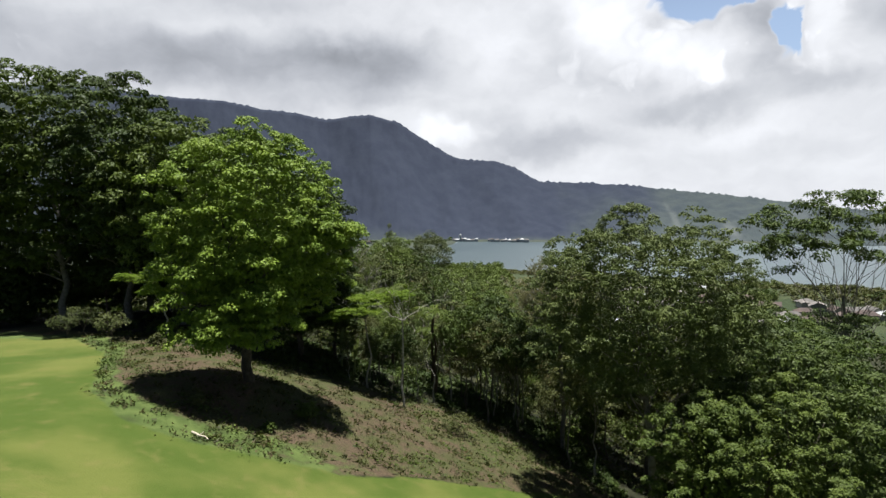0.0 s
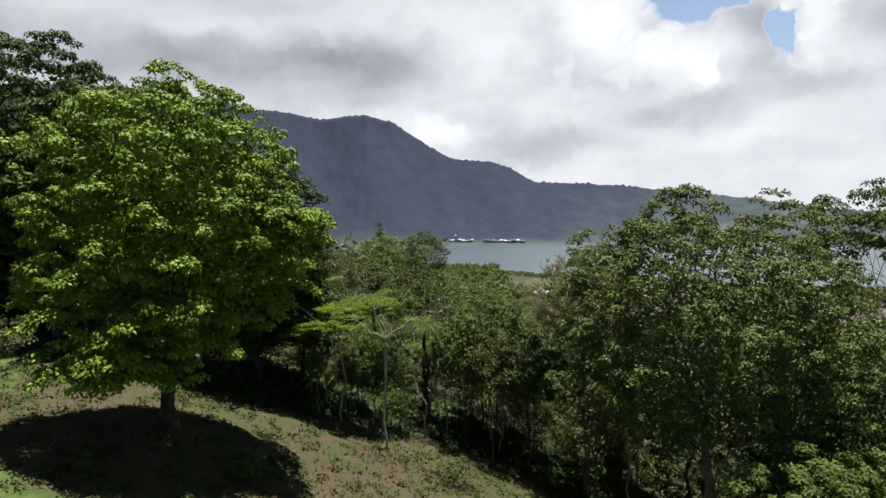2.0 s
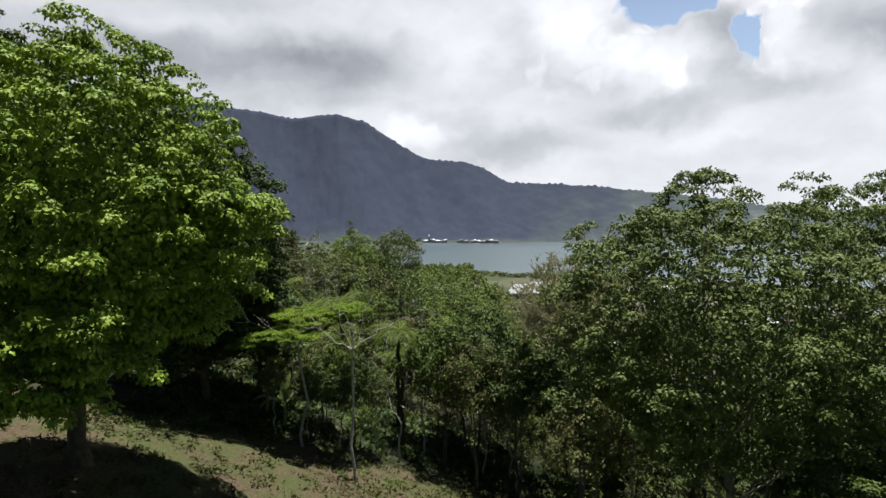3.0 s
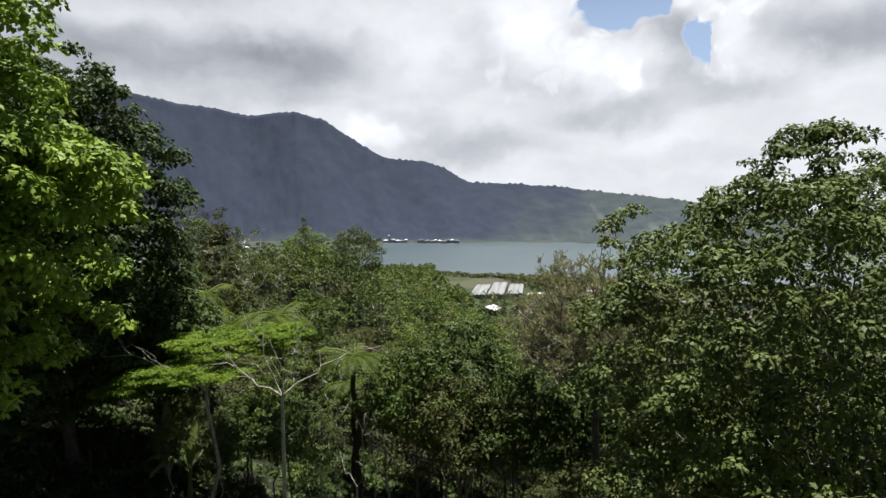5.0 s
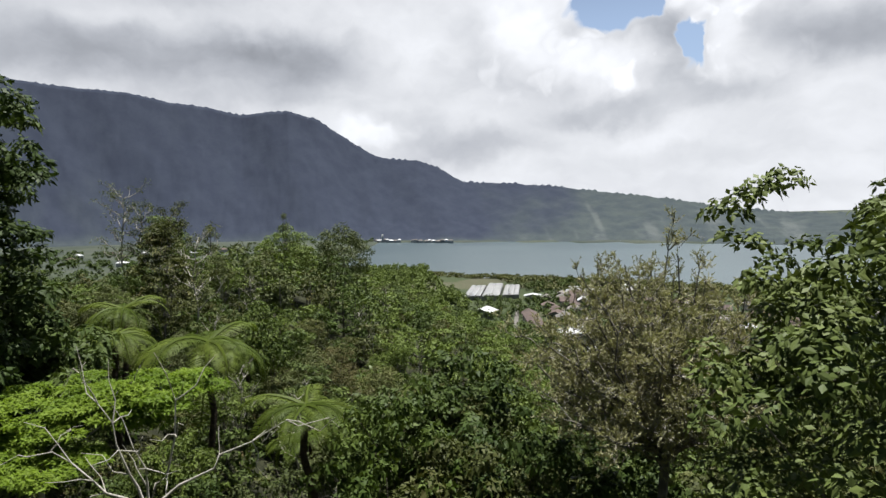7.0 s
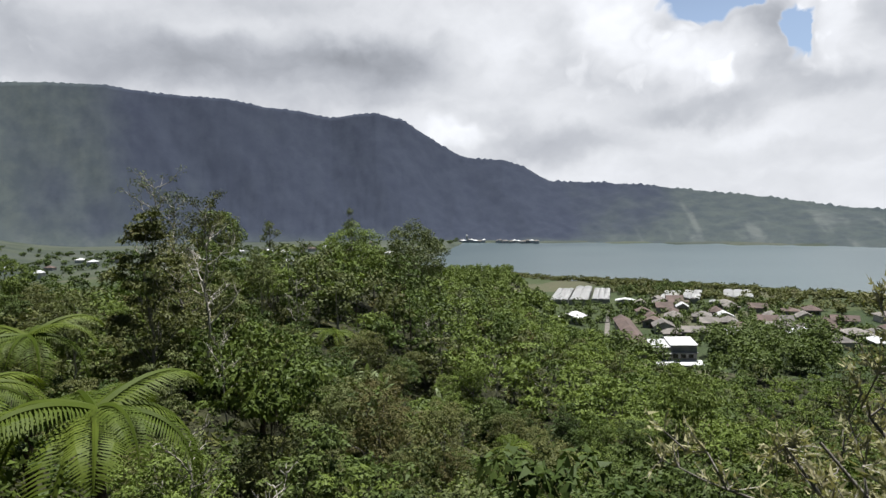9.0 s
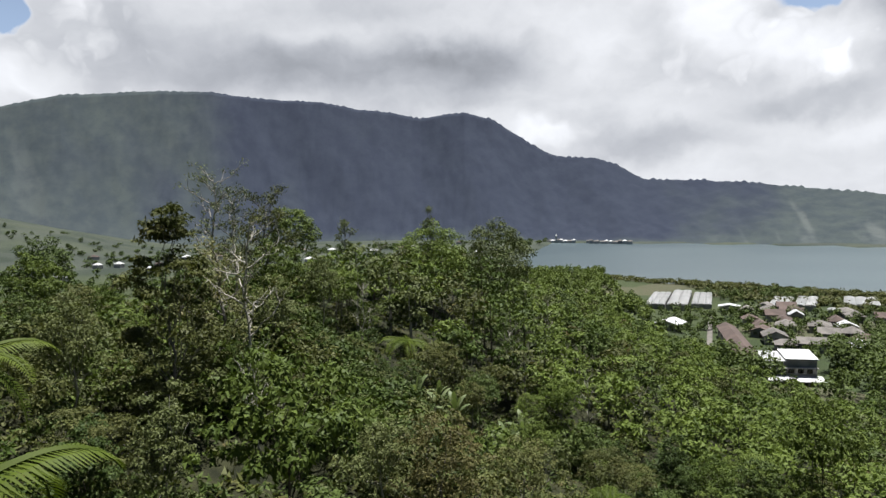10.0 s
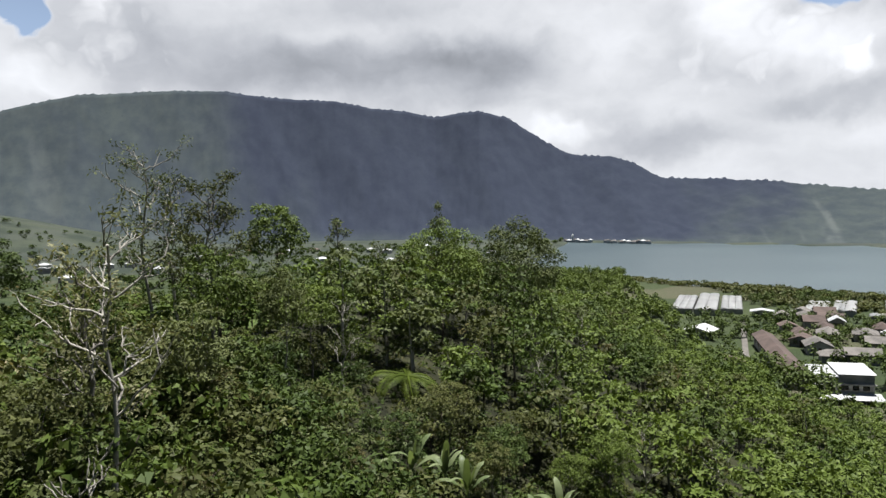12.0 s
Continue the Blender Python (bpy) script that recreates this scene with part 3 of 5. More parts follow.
def tree(name, seed, x, y, height, crown_radii, label, leaf, bark=BARK, clumps=60, clump=1.1, count=8000, size=0.3, aspect=0.5, up=0.4, wild=0.34,
         trunk=0.25, egg=0.0, low=-0.6, centre=None, limbs=14, under=0.35, fork=0.35, group="", z=None, extra=(), category="tree", offset=(0, 0), sides=4, plump=0.65, inner=0, even=False, each=0, spray=0.5, core=0.68, rim=-0.15, flat=0.6, shear=0.0):
    """A tree with a bent, forking trunk and a crown of leaf clumps. height is to the top of the crown."""
    rng = np.random.default_rng(seed)
    z = float(land(x, y)) if z is None else z
    ob = thing(name, x, y, z - 0.05, label, category, group)
    cz = height - crown_radii[2] if centre is None else centre
    cl = dome_clumps(rng, clumps, (offset[0], offset[1], cz), crown_radii, clump, egg, low, plump, even)
    if len(extra):
        cl = np.concatenate([cl, np.asarray(extra, dtype=float)])
    cl[:, 1] += shear * (cl[:, 0] - offset[0])
    pick = rng.choice(len(cl), min(limbs, len(cl)), replace=False)
    tips = cl[pick, :3]
    if each:
        cl = sprays(rng, cl, each, spray, flat)
    child("trunk", wood_mesh("trunk", rng, cz + crown_radii[2] * 0.3, trunk, tips, bark, fork, lean=(offset[0] * 0.3, offset[1] * 0.3), sides=8 if trunk > 0.2 else 4), ob)
    v = clump_leaves(rng, cl, count, size, aspect, up, wild, under, sides=sides, rim=rim)
    if inner:
        # the shaded heart of the crown
        core = [(offset[0], offset[1], cz, *(np.asarray(crown_radii) * core)), (offset[0], offset[1], cz - crown_radii[2] * 0.15, *(np.asarray(crown_radii) * core * 0.75))]
        v = np.concatenate([v, clump_leaves(rng, core, inner, size * 1.5, aspect, 0.2, 0.6, 1.0, (0.75, 1.0), sides)])
    child("crown", leaf_mesh("crown", v, leaf, sides), ob)
    return ob


# ---------------------------------------------------------------- the large single trees
rng_bulge = np.random.default_rng(3)
BULGE = [(rng_bulge.uniform(4.4, 7.5), rng_bulge.uniform(-2.6, 1.8), rng_bulge.uniform(8.0, 11.3), 1.2, 1.2, 0.8) for _ in range(15)] + [(rng_bulge.uniform(-3.4, 3.6), rng_bulge.uniform(-5.6, -4.0), rng_bulge.uniform(3.2, 8.6), 1.1, 1.1, 0.7) for _ in range(20)]
BULGE += [(rng_bulge.uniform(-3.0, 2.2), rng_bulge.uniform(-5.8, -4.4), rng_bulge.uniform(3.0, 5.4), 1.0, 1.0, 0.7) for _ in range(12)]
tree("broadleaf_tree", 11, -13.8, 43.5, 17.3, (5.9, 4.9, 7.2), "large broad-leaved tree with dense bright green crown", LEAF_BRIGHT, BARK, clumps=130, clump=1.3,
     count=118000, size=0.175, aspect=0.64, up=0.12, wild=0.30, trunk=0.42, egg=0.08, low=-0.93, limbs=26, under=0.0, fork=0.34, offset=(0.7, -0.2), plump=0.85, inner=17000, extra=BULGE, each=9, spray=0.42, flat=0.75, even=True, core=0.87, rim=0.0, shear=0.3)
tree("broadleaf_tree", 12, -13.4, 57.3, 17.4, (5.0, 4.8, 8.1), "tall dark green broad-leaved tree behind the bank", LEAF_DARK, BARK, clumps=170, clump=1.1,
     count=62000, size=0.20, aspect=0.6, up=0.15, wild=0.30, trunk=0.3, egg=0.05, low=-0.97, limbs=20, fork=0.2, under=0.0, plump=0.85, inner=10000, each=6, spray=0.42, flat=0.8, even=True, core=0.78, rim=-0.05)
PEAK = [(-2.2, 0.2, 23.9, 1.1, 1.1, 0.8), (-0.8, 0.5, 24.1, 1.0, 1.0, 0.7), (-3.0, -0.3, 23.2, 1.1, 1.1, 0.8), (-5.8, -2.0, 20.2, 1.3, 1.3, 0.9), (-5.2, -1.2, 22.2, 1.3, 1.3, 0.9), (-5.8, 0.6, 21.2, 1.3, 1.3, 0.9), (-4.6, -3.2, 22.0, 1.2, 1.2, 0.8)]
tree("broadleaf_tree", 13, 15.7, 46.6, 23.2, (8.3, 7.0, 6.6), "wide rounded tree with small dull green leaves", LEAF_DULL, BARK_GREY, clumps=170, clump=1.3,
     count=108000, size=0.17, aspect=0.56, up=0.15, wild=0.36, trunk=0.4, low=-0.97, limbs=40, under=0.0, fork=0.5, offset=(-0.6, 0.0), plump=0.85, inner=18000, egg=0.04, each=8, spray=0.42, flat=0.75, even=True, core=0.86, rim=0.0, extra=PEAK)
tree("spreading_tree", 14, 47.0, 73.0, 39.5, (10.5, 9.0, 6.5), "tall spreading tree with open crown and bare forking limbs", LEAF_MID, BARK_GREY, clumps=40, clump=1.9, each=6, spray=0.8,
     count=18000, size=0.34, trunk=0.45, low=-0.2, limbs=50, fork=0.6, sides=3)
for k, (x, y, h, r) in enumerate([(-43, 70, 29, 7.5), (-34.5, 68, 26, 7), (-27.5, 65, 20.5, 6.5), (-52, 69, 29, 7.5), (-21.5, 67, 18, 6), (-60, 78, 30, 8), (-39, 82, 27, 7), (-28, 80, 22, 6.5)]):
    tree("forest_tree", 20 + k, x, y, h, (r, r, h * 0.42), "tall dark green forest tree with pale forked trunk", LEAF_DARK if k % 3 == 1 else LEAF_MID, BARK_GREY,
         clumps=60, clump=2.0, each=7, spray=0.8, count=26000, size=0.36, up=0.2, rim=0.0, trunk=0.45, low=-0.97, limbs=22, fork=0.3, group="tall trees behind the lawn", sides=3, under=0.04, plump=0.7, inner=4500, even=True, core=0.76, wild=0.28)

rng_edge = np.random.default_rng(17)
for k in range(16):
    x = -64 + k * 2.7 + rng_edge.uniform(-1, 1)
    tree("forest_tree", 500 + k, x, 71 + rng_edge.uniform(-2, 12), rng_edge.uniform(7, 11), (3.6, 3.6, 4.2), "dark leafy tree in the shade below taller trees", LEAF_DARK, BARK, clumps=50, clump=0.9, count=4500,
         size=0.4, trunk=0.18, low=-0.97, limbs=10, fork=0.2, group="tall trees behind the lawn", sides=3, under=0.05, plump=0.5, inner=800)

# trees in the ravine beside the wide one
for k, (x, y, h, r, lf) in enumerate([(23.5, 50, 20, 5.5, LEAF_DARK), (29, 57, 22, 6, LEAF_MID), (21, 40, 15.0, 4.5, LEAF_MID), (27, 45, 19, 5, LEAF_DARK), (36, 60, 22, 6, LEAF_DARK),
                                      (16, 37.8, 12.5, 3.0, LEAF_MID), (19.5, 60, 17, 5, LEAF_OLIVE), (44, 64, 27, 6, LEAF_DARK), (16, 66, 13, 4, LEAF_MID), (25, 70, 15, 4.5, LEAF_OLIVE), (33, 50, 21, 5, LEAF_MID), (40, 83, 24, 6, LEAF_MID), (50, 82, 27, 6, LEAF_DARK), (55, 96, 26, 6, LEAF_MID), (46, 98, 22, 5.5, LEAF_DARK), (-11, 61, 9, 2.8, LEAF_DARK)]):
    tree("ravine_tree" if x > 0 else "shade_tree", 40 + k, x, y, h, (r, r, h * 0.36), "leafy tree rising from the shaded ravine" if x > 0 else "small dark leafy tree at the foot of the bank", lf, BARK, clumps=36, clump=1.5, each=7, spray=0.6 if y > 42 else 0.4, count=16500 if y > 42 else 36000, size=0.25 if y > 42 else 0.17, up=0.2, rim=0.0, trunk=0.22, low=-0.95, limbs=16,
         fork=0.3, group="trees in the ravine" if x > 0 else "trees at the foot of the bank", sides=3, under=0.08, plump=0.5, inner=2000)

# ---------------------------------------------------------------- scatter of the wood
HEROES = [(-1.2, 62.0, 1.8), (-8.0, 87.6, 3.4), (-6.8, 84.6, 2.4), (-4.5, 107.0, 3.6), (0.4, 109.4, 3.4), (-10.2, 89.0, 2.2), (5.6, 88.2, 2.6), (-11.7, 73.3, 1.8), (-8.6, 57.4, 1.6), (-10.6, 91.0, 1.6), (6.4, 91.0, 1.8), (-13.8, 43.5, 9), (-13.6, 57, 4.5), (14.2, 46, 7), (-6.6, 53.4, 3.5), (-2.9, 52, 4), (-1.2, 59, 2.5), (-5.6, 65.5, 5.2), (10.4, 58.5, 4.4), (-13, 85.6, 2.5), (-8, 88, 2.6), (-9, 119.5, 2.6),
          (-11, 86.4, 2), (-25.6, 112.5, 2), (-20, 111, 2), (-6.5, 107.4, 2.6), (-4.6, 109.5, 2.8), (1.8, 113.0, 2.8), (-6.4, 98.4, 2.2), (2.9, 109.6, 2.0), (-9.2, 117.6, 2.2), (-30, 142, 3.5), (1, 60.5, 1.5), (-10.5, 69, 2), (-1.8, 68.6, 2.6), (-2.0, 71.2, 1.8)]


def free(x, y, grow=0.0):
    return all((x - a) ** 2 + (y - b) ** 2 > (r + grow) ** 2 for a, b, r in HEROES)


WOOD = [(LEAF_MID, BARK, "mid-green leafy tree in the dense wood", 8.0, 3.0, 0.26, 0.55),
        (LEAF_DARK, BARK, "dark green leafy tree in the dense wood", 8.3, 2.8, 0.26, 0.55),
        (LEAF_OLIVE, BARK_GREY, "olive tree with brownish tips in the dense wood", 7.3, 2.7, 0.22, 0.5),
        (LEAF_LIME, BARK_GREY, "light yellow-green tree with fine leaves in the wood", 7.3, 2.7, 0.23, 0.45),
        (LEAF_GREY, BARK_PALE, "grey-green tree with thin pale stem in the wood", 8.3, 2.3, 0.23, 0.5),
        (LEAF_HEATH, BARK_GREY, "brownish olive bushy tree with fine leaves in the wood", 6.6, 2.8, 0.18, 0.5)]


def prototypes():
    """Two trees of each kind: one leafy down to the ground, one with a clear stem."""
    kinds = []
    for k, (leaf, bark, label, h, r, size, asp) in enumerate(WOOD):
        for j in range(2):
            kinds.append(tree("leafy_tree", 100 + 10 * k + j, 0, 0, h * (1 + 0.08 * j), (r * (0.9 + 0.12 * j), r * (0.84 + 0.12 * j), h * (0.42 - 0.15 * j)), label, leaf, bark, clumps=20, clump=0.9, each=5, spray=0.45, plump=0.85, count=3700, size=size * 0.84, rim=-0.05,
                              aspect=asp, up=0.22, wild=0.36, trunk=0.12, low=-0.95 + 0.25 * j, limbs=10, under=0.05, fork=0.25 + 0.2 * j, z=0.0, group="trees of the wood", egg=0.12, sides=3, inner=350))
    return kinds


def shrub_prototypes():
    kinds = []
    for k, (leaf, label, size) in enumerate([(LEAF_MID, "mid-green shrub in the undergrowth", 0.24), (LEAF_OLIVE, "olive-brown shrub in the undergrowth", 0.2), (LEAF_DARK, "dark green shrub in the undergrowth", 0.24), (LEAF_GREY, "grey-green shrub in the undergrowth", 0.2)]):
        kinds.append(tree("shrub", 200 + k, 0, 0, 2.7, (1.6, 1.5, 1.35), label, leaf, BARK, clumps=18, clump=0.5, count=900, size=size * 0.9, up=0.25, wild=0.4, trunk=0.05, low=-0.9, limbs=3, fork=0.05, z=0.0,
                          group="undergrowth", category="shrub", sides=3, under=0.2))
    return kinds


def tone_of(rng, x, y):
    """Kind of tree: more yellow-green on the far slope, more olive and brown on the near rise."""
    w = [0.27, 0.2, 0.20, 0.14, 0.13, 0.06]
    if x > 3 and y > 116:
        w = [0.24, 0.10, 0.08, 0.50, 0.06, 0.02]
    elif -15 < x < 0 and 84 < y < 108:
        w = [0.12, 0.2, 0.12, 0.02, 0.08, 0.46]
    elif x < -3 and y < 106:
        w = [0.22, 0.22, 0.28, 0.06, 0.16, 0.06]
    return int(np.searchsorted(np.cumsum(w), (rng.random() * 0.55 + 0.45 * (0.5 + 0.5 * math.sin(x * 0.37 + 1.3 * math.sin(y * 0.23)))) * 0.999))


def in_view(x, y):
    return abs(math.degrees(math.atan2(x - 1, y - 36))) < 58


def grown(x, y):
    """Height factor of the wood: tall on the knoll ahead, low in the dip."""
    k = 1.0 + 0.35 * math.exp(-((x + 8) / 9) ** 2 - ((y - 152) / 14) ** 2)
    k *= 0.62 if x < -18 else 1.0
    return k * (0.62 if 92 < y < 118 and -10 < x < 12 else 0.85 if 92 < y < 130 and -10 < x < 26 else 1.0)


def scatter_wood():
    rng = np.random.default_rng(5)
    kinds, shrubs = prototypes(), shrub_prototypes()
    used, rest = set(), [[] for _ in WOOD]

    def set_down(ob, x, y, s, sz=1.0):
        m = pose(x, y, float(land(x, y)) - 0.1, 0, 0, rng.uniform(0, 360)) @ Matrix.Diagonal((s, s, s * sz, 1))
        if ob.name in used:
            copy_thing(ob, m)
        else:
            used.add(ob.name)
            ob.matrix_basis = m

    spots, y = [], 47.0
    while y < 236:
        step = 3.3 if y < 72 else 3.7 if y < 100 else 4.2 if y < 140 else 5.0
        x = -90.0
        while x < 96:
            px, py = x + rng.uniform(-0.44, 0.44) * step, y + rng.uniform(-0.44, 0.44) * step
            x += step
            if py < bank_edge(px) + 2 or not free(px, py) or not in_view(px, py) or (px < -18 and py < 86) or (px > 18 and py < 76) or (px > 2 and py < 60):
                continue
            if (py > 200 and px > 41) or (px > 36 and py > 216) or (px < -22 and rng.random() < 0.45):
                continue
            spots.append((math.hypot(max(abs(px - 1.5) - 1.5, 0), max(py - 74.5, 0)), px, py))
        y += step
    # the trees that stand nearest to the flight line are single things, kept below it; the others form the far wood
    for i, (d, px, py) in enumerate(sorted(spots)):
        k = tone_of(rng, px, py)
        s = rng.uniform(0.55, 1.08) * grown(px, py)
        near_bank = py < bank_edge(px) + 12 and px < 14
        if near_bank:
            k = (0, 1, 1, 2, 4)[int(rng.integers(0, 5))]
        if near_bank and px > 2:
            s = max(s, rng.uniform(0.9, 1.1))
        if d < 26:
            s = min(s, max(-2.6 + 0.28 * max(d - 8, 0) - float(land(px, py)), 2.2) / (WOOD[k][3] * 1.2))
        if -10 < px < 9 and 76 < py < 104:
            s = min(s, max(2.4 - 0.44 * d - float(land(px, py)), 1.8) / (WOOD[k][3] * 1.15))
        if -9 < px < 3 and py < 72:
            s = min(s, max(-4.4 - float(land(px, py)), 2.0) / (WOOD[k][3] * 1.4))
        if i < 215:
            set_down(kinds[2 * k + (1 if near_bank else int(rng.random() < 0.3))], px, py, s, rng.uniform(0.85, 1.15) * (1.15 if near_bank else 1.0))
        else:
            rest[k].append((px, py, s))
    # a closed edge of taller stems along the foot of the bank
    for row in (1.6, 4.0, 6.6):
        for x in np.arange(-11.0, 13.5, 2.2):
            px = float(x) + rng.uniform(-0.8, 0.8)
            py = float(bank_edge(px)) + row + rng.uniform(-0.8, 0.8)
            if not free(px, py, -0.7):
                continue
            k = (1, 0, 2, 4, 5)[int(rng.integers(0, 5))]
            d = math.hypot(max(abs(px - 1.5) - 1.5, 0), 0)
            s = min(rng.uniform(0.95, 1.2), max(-4.4 + 0.24 * max(d - 6, 0) - float(land(px, py)), 2.2) / (WOOD[k][3] * 1.3))
            set_down(kinds[2 * k + 1], px, py, s, 1.15)
    count = 0
    while count < 210:
        px, py = rng.uniform(-26, 34), rng.uniform(54, 122)
        if py < bank_edge(px) + 12 or not free(px, py, -1.4):
            continue
        set_down(shrubs[int(rng.integers(0, 4))], px, py, rng.uniform(0.7, 1.35))
        count += 1
    while count < 290:
        px, py = rng.uniform(-24, 2), rng.uniform(88, 108)
        if free(px, py, -1.0):
            set_down(shrubs[int(rng.integers(0, 4))], px, py, rng.uniform(0.9, 1.6))
            count += 1
    for k, rows in enumerate(rest):
        leaf, bark, label, h, r, size, asp = WOOD[k]
        cl, pole = [], []
        for x, y, s in rows:
            g = float(land(x, y))
            hh, rr = h * s * rng.uniform(0.9, 1.2), r * s * rng.uniform(0.9, 1.2)
            c = sprays(rng, dome_clumps(rng, 9, (x, y, g + hh * 0.55), (rr * 0.85, rr * 0.85, hh * 0.38), 1.15 * s, 0.1, -0.8), 4, 0.6, 0.6)
            cl.append(c)
            pole.append((bent(rng, (x, y, g - 0.3), (x, y, g + hh * 0.8), 4, 0.02), 0.13, 0.04))
        v = clump_leaves(rng, np.concatenate(cl), 470 * len(rows), 0.44, 0.55, 0.5, 0.5, 0.1, sides=3)
        ob = tagged(new("far_wood", leaf_mesh("far_wood", v, leaf, 3)), label.replace(" tree ", " tree crowns ").replace("in the dense wood", "farther down the slope").replace("in the wood", "farther down the slope"), "woods", kind="stuff")
        stems = new("far_wood_stems", mesh_of("far_wood_stems", *tubes(pole, 4), bark))
        tagged(stems, "thin stems under the far tree crowns", "woods", kind="stuff")


scatter_wood()


# ---------------------------------------------------------------- slender pale trees at the bank's foot
def feathery_tree(seed, x, y, fork_z, tips, pads, label, name="pale_stemmed_tree"):
    """A leaning pale stem that forks into bare limbs, some with flat pads of fine leaves. All relative to the foot."""
    rng = np.random.default_rng(seed)
    z = float(land(x, y))
    ob = thing(name, x, y, z - 0.1, label, "tree")
    fork = np.array([rng.uniform(-0.3, 0.3), rng.uniform(-0.3, 0.3), fork_z])
    rows = [(bent(rng, (0, 0, -0.3), fork, 7, 0.025), 0.10, 0.065)]
    for t in tips:
        line = bent(rng, fork, t, 6, 0.06)
        rows.append((line, 0.036, 0.009))
        for _ in range(5):
            i = int(rng.integers(2, 6))
            q = line[i] + unit(np.asarray(t) - fork) * rng.uniform(0.3, 0.9) + rng.normal(0, 0.45, 3)
            rows.append((bent(rng, line[i], q, 4, 0.08), 0.016, 0.005))
    child("trunk", mesh_of("trunk", *tubes(rows, 6), BARK_PALE, True), ob, "pale forking stem")
    if pads:
        cl = []
        for px, py, pz, r in pads:
            for _ in range(40):
                a, q = rng.uniform(0, 6.28), r * 1.1 * math.sqrt(rng.random())
                k = r * rng.uniform(0.12, 0.3)
                cl.append((px + q * math.cos(a), py + q * math.sin(a), pz + rng.normal(0, 0.13) - 0.07 * q * q, k * rng.uniform(0.8, 1.6), k * rng.uniform(0.8, 1.6), 0.07))
        child("crown", leaf_mesh("crown", clump_leaves(rng, cl, 7500 * len(pads), 0.13, 0.34, 0.7, 0.35, 0.5, sides=3), LEAF_FEATHER, 3), ob, "flat light green layers of fine leaves")
    return ob


feathery_tree(61, -7.1, 55.4, 6.3, [(-2.6, -0.8, 8.0), (2.3, 0.2, 8.7), (0.4, 1.2, 8.9), (-1.3, -1.4, 7.7), (1.2, -0.9, 7.9)],
              [(-2.6, -0.8, 6.9, 1.3), (-1.1, -0.5, 7.4, 1.5), (0.2, 0.8, 8.3, 1.6), (1.6, 0.4, 8.1, 1.5), (2.9, 0.6, 8.5, 1.3), (0.5, -1.2, 7.3, 1.3)],
              "slender pale-stemmed tree with flat feathery light green crown")
feathery_tree(62, -3.7, 52.6, 7.6, [(-0.9, 0.3, 10.0), (0.9, 0.2, 10.3), (3.0, 0.5, 9.3), (-2.0, 0.6, 8.9), (0.2, -0.6, 9.2)], [], "slender pale tree with bare forking white branches")
feathery_tree(63, 0.3, 61.4, 4.2, [(1.0, 0.6, 6.6), (-0.6, 0.5, 6.0)], [], "leaning thin white stem with bare twigs")
feathery_tree(64, -1.4, 58.8, 2.6, [(-1.3, 0.2, 5.4), (0.8, 0.0, 5.8)], [], "leaning thin white stem with bare twigs")
feathery_tree(65, -25.5, 57.0, 3.0, [(-2.4, -0.5, 5.6), (1.4, 0.2, 6.0), (0, 1, 6.4)], [(-2.2, -0.4, 5.6, 1.7), (0.2, 0, 6.3, 1.9), (1.7, 0.3, 5.4, 1.5), (-0.6, -0.4, 4.3, 1.5)], "small layered light green tree at the lawn's edge")


def sparse_tree(seed, x, y, height, spread, label, leaf, bark, tufts, count, size, fork=0.3, trunk=0.14, name="sparse_tree", upright=0.2, slim=1.0):
    """A nearly bare tree: forking limbs with small tufts of leaves at the twig ends."""
    rng = np.random.default_rng(seed)
    z = float(land(x, y))
    ob = thing(name, x, y, z - 0.1, label, "tree")
    trunk_line = bent(rng, (0, 0, -0.3), (rng.uniform(-0.3, 0.3), rng.uniform(-0.3, 0.3), height * 0.85), 8, 0.02)
    rows, ends = [(trunk_line, trunk, trunk * 0.25)], []
    for i in range(tufts // 5):
        f = fork + (1 - fork) * (i + rng.random()) / (tufts // 5)
        k = min(f * 7, 6.99)
        a = trunk_line[int(k)] + (trunk_line[int(k) + 1] - trunk_line[int(k)]) * (k - int(k))
        ang = i * 2.4 + rng.uniform(-0.4, 0.4)
        reach = spread * (1.1 - slim * 0.65 * f) * rng.uniform(0.7, 1.1)
        b = a + np.array([math.cos(ang) * reach, math.sin(ang) * reach, reach * rng.uniform(0.35, 0.95) + upright])
        limb = bent(rng, a, b, 6, 0.07)
        rows.append((limb, trunk * 0.42, 0.018))
        for _ in range(5):
            j = int(rng.integers(2, 6))
            c = limb[j] + unit(b - a) * rng.uniform(0.1, 0.5) * spread * 0.5 + rng.normal(0, 0.22, 3) * spread * 0.5 + np.array([0, 0, 0.2])
            rows.append((bent(rng, limb[j], c, 4, 0.08), 0.028, 0.008))
            ends.append(c)
    child("trunk", mesh_of("trunk", *tubes(rows, 5), bark, True), ob)
    r = size * 2.2
    cl = [(*e, r, r, r * 0.8) for e in ends]
    child("crown", leaf_mesh("crown", clump_leaves(rng, cl, count, size, 0.4, 0.3, 0.8, 0.7, (0.2, 1.1)), leaf), ob)
    return ob


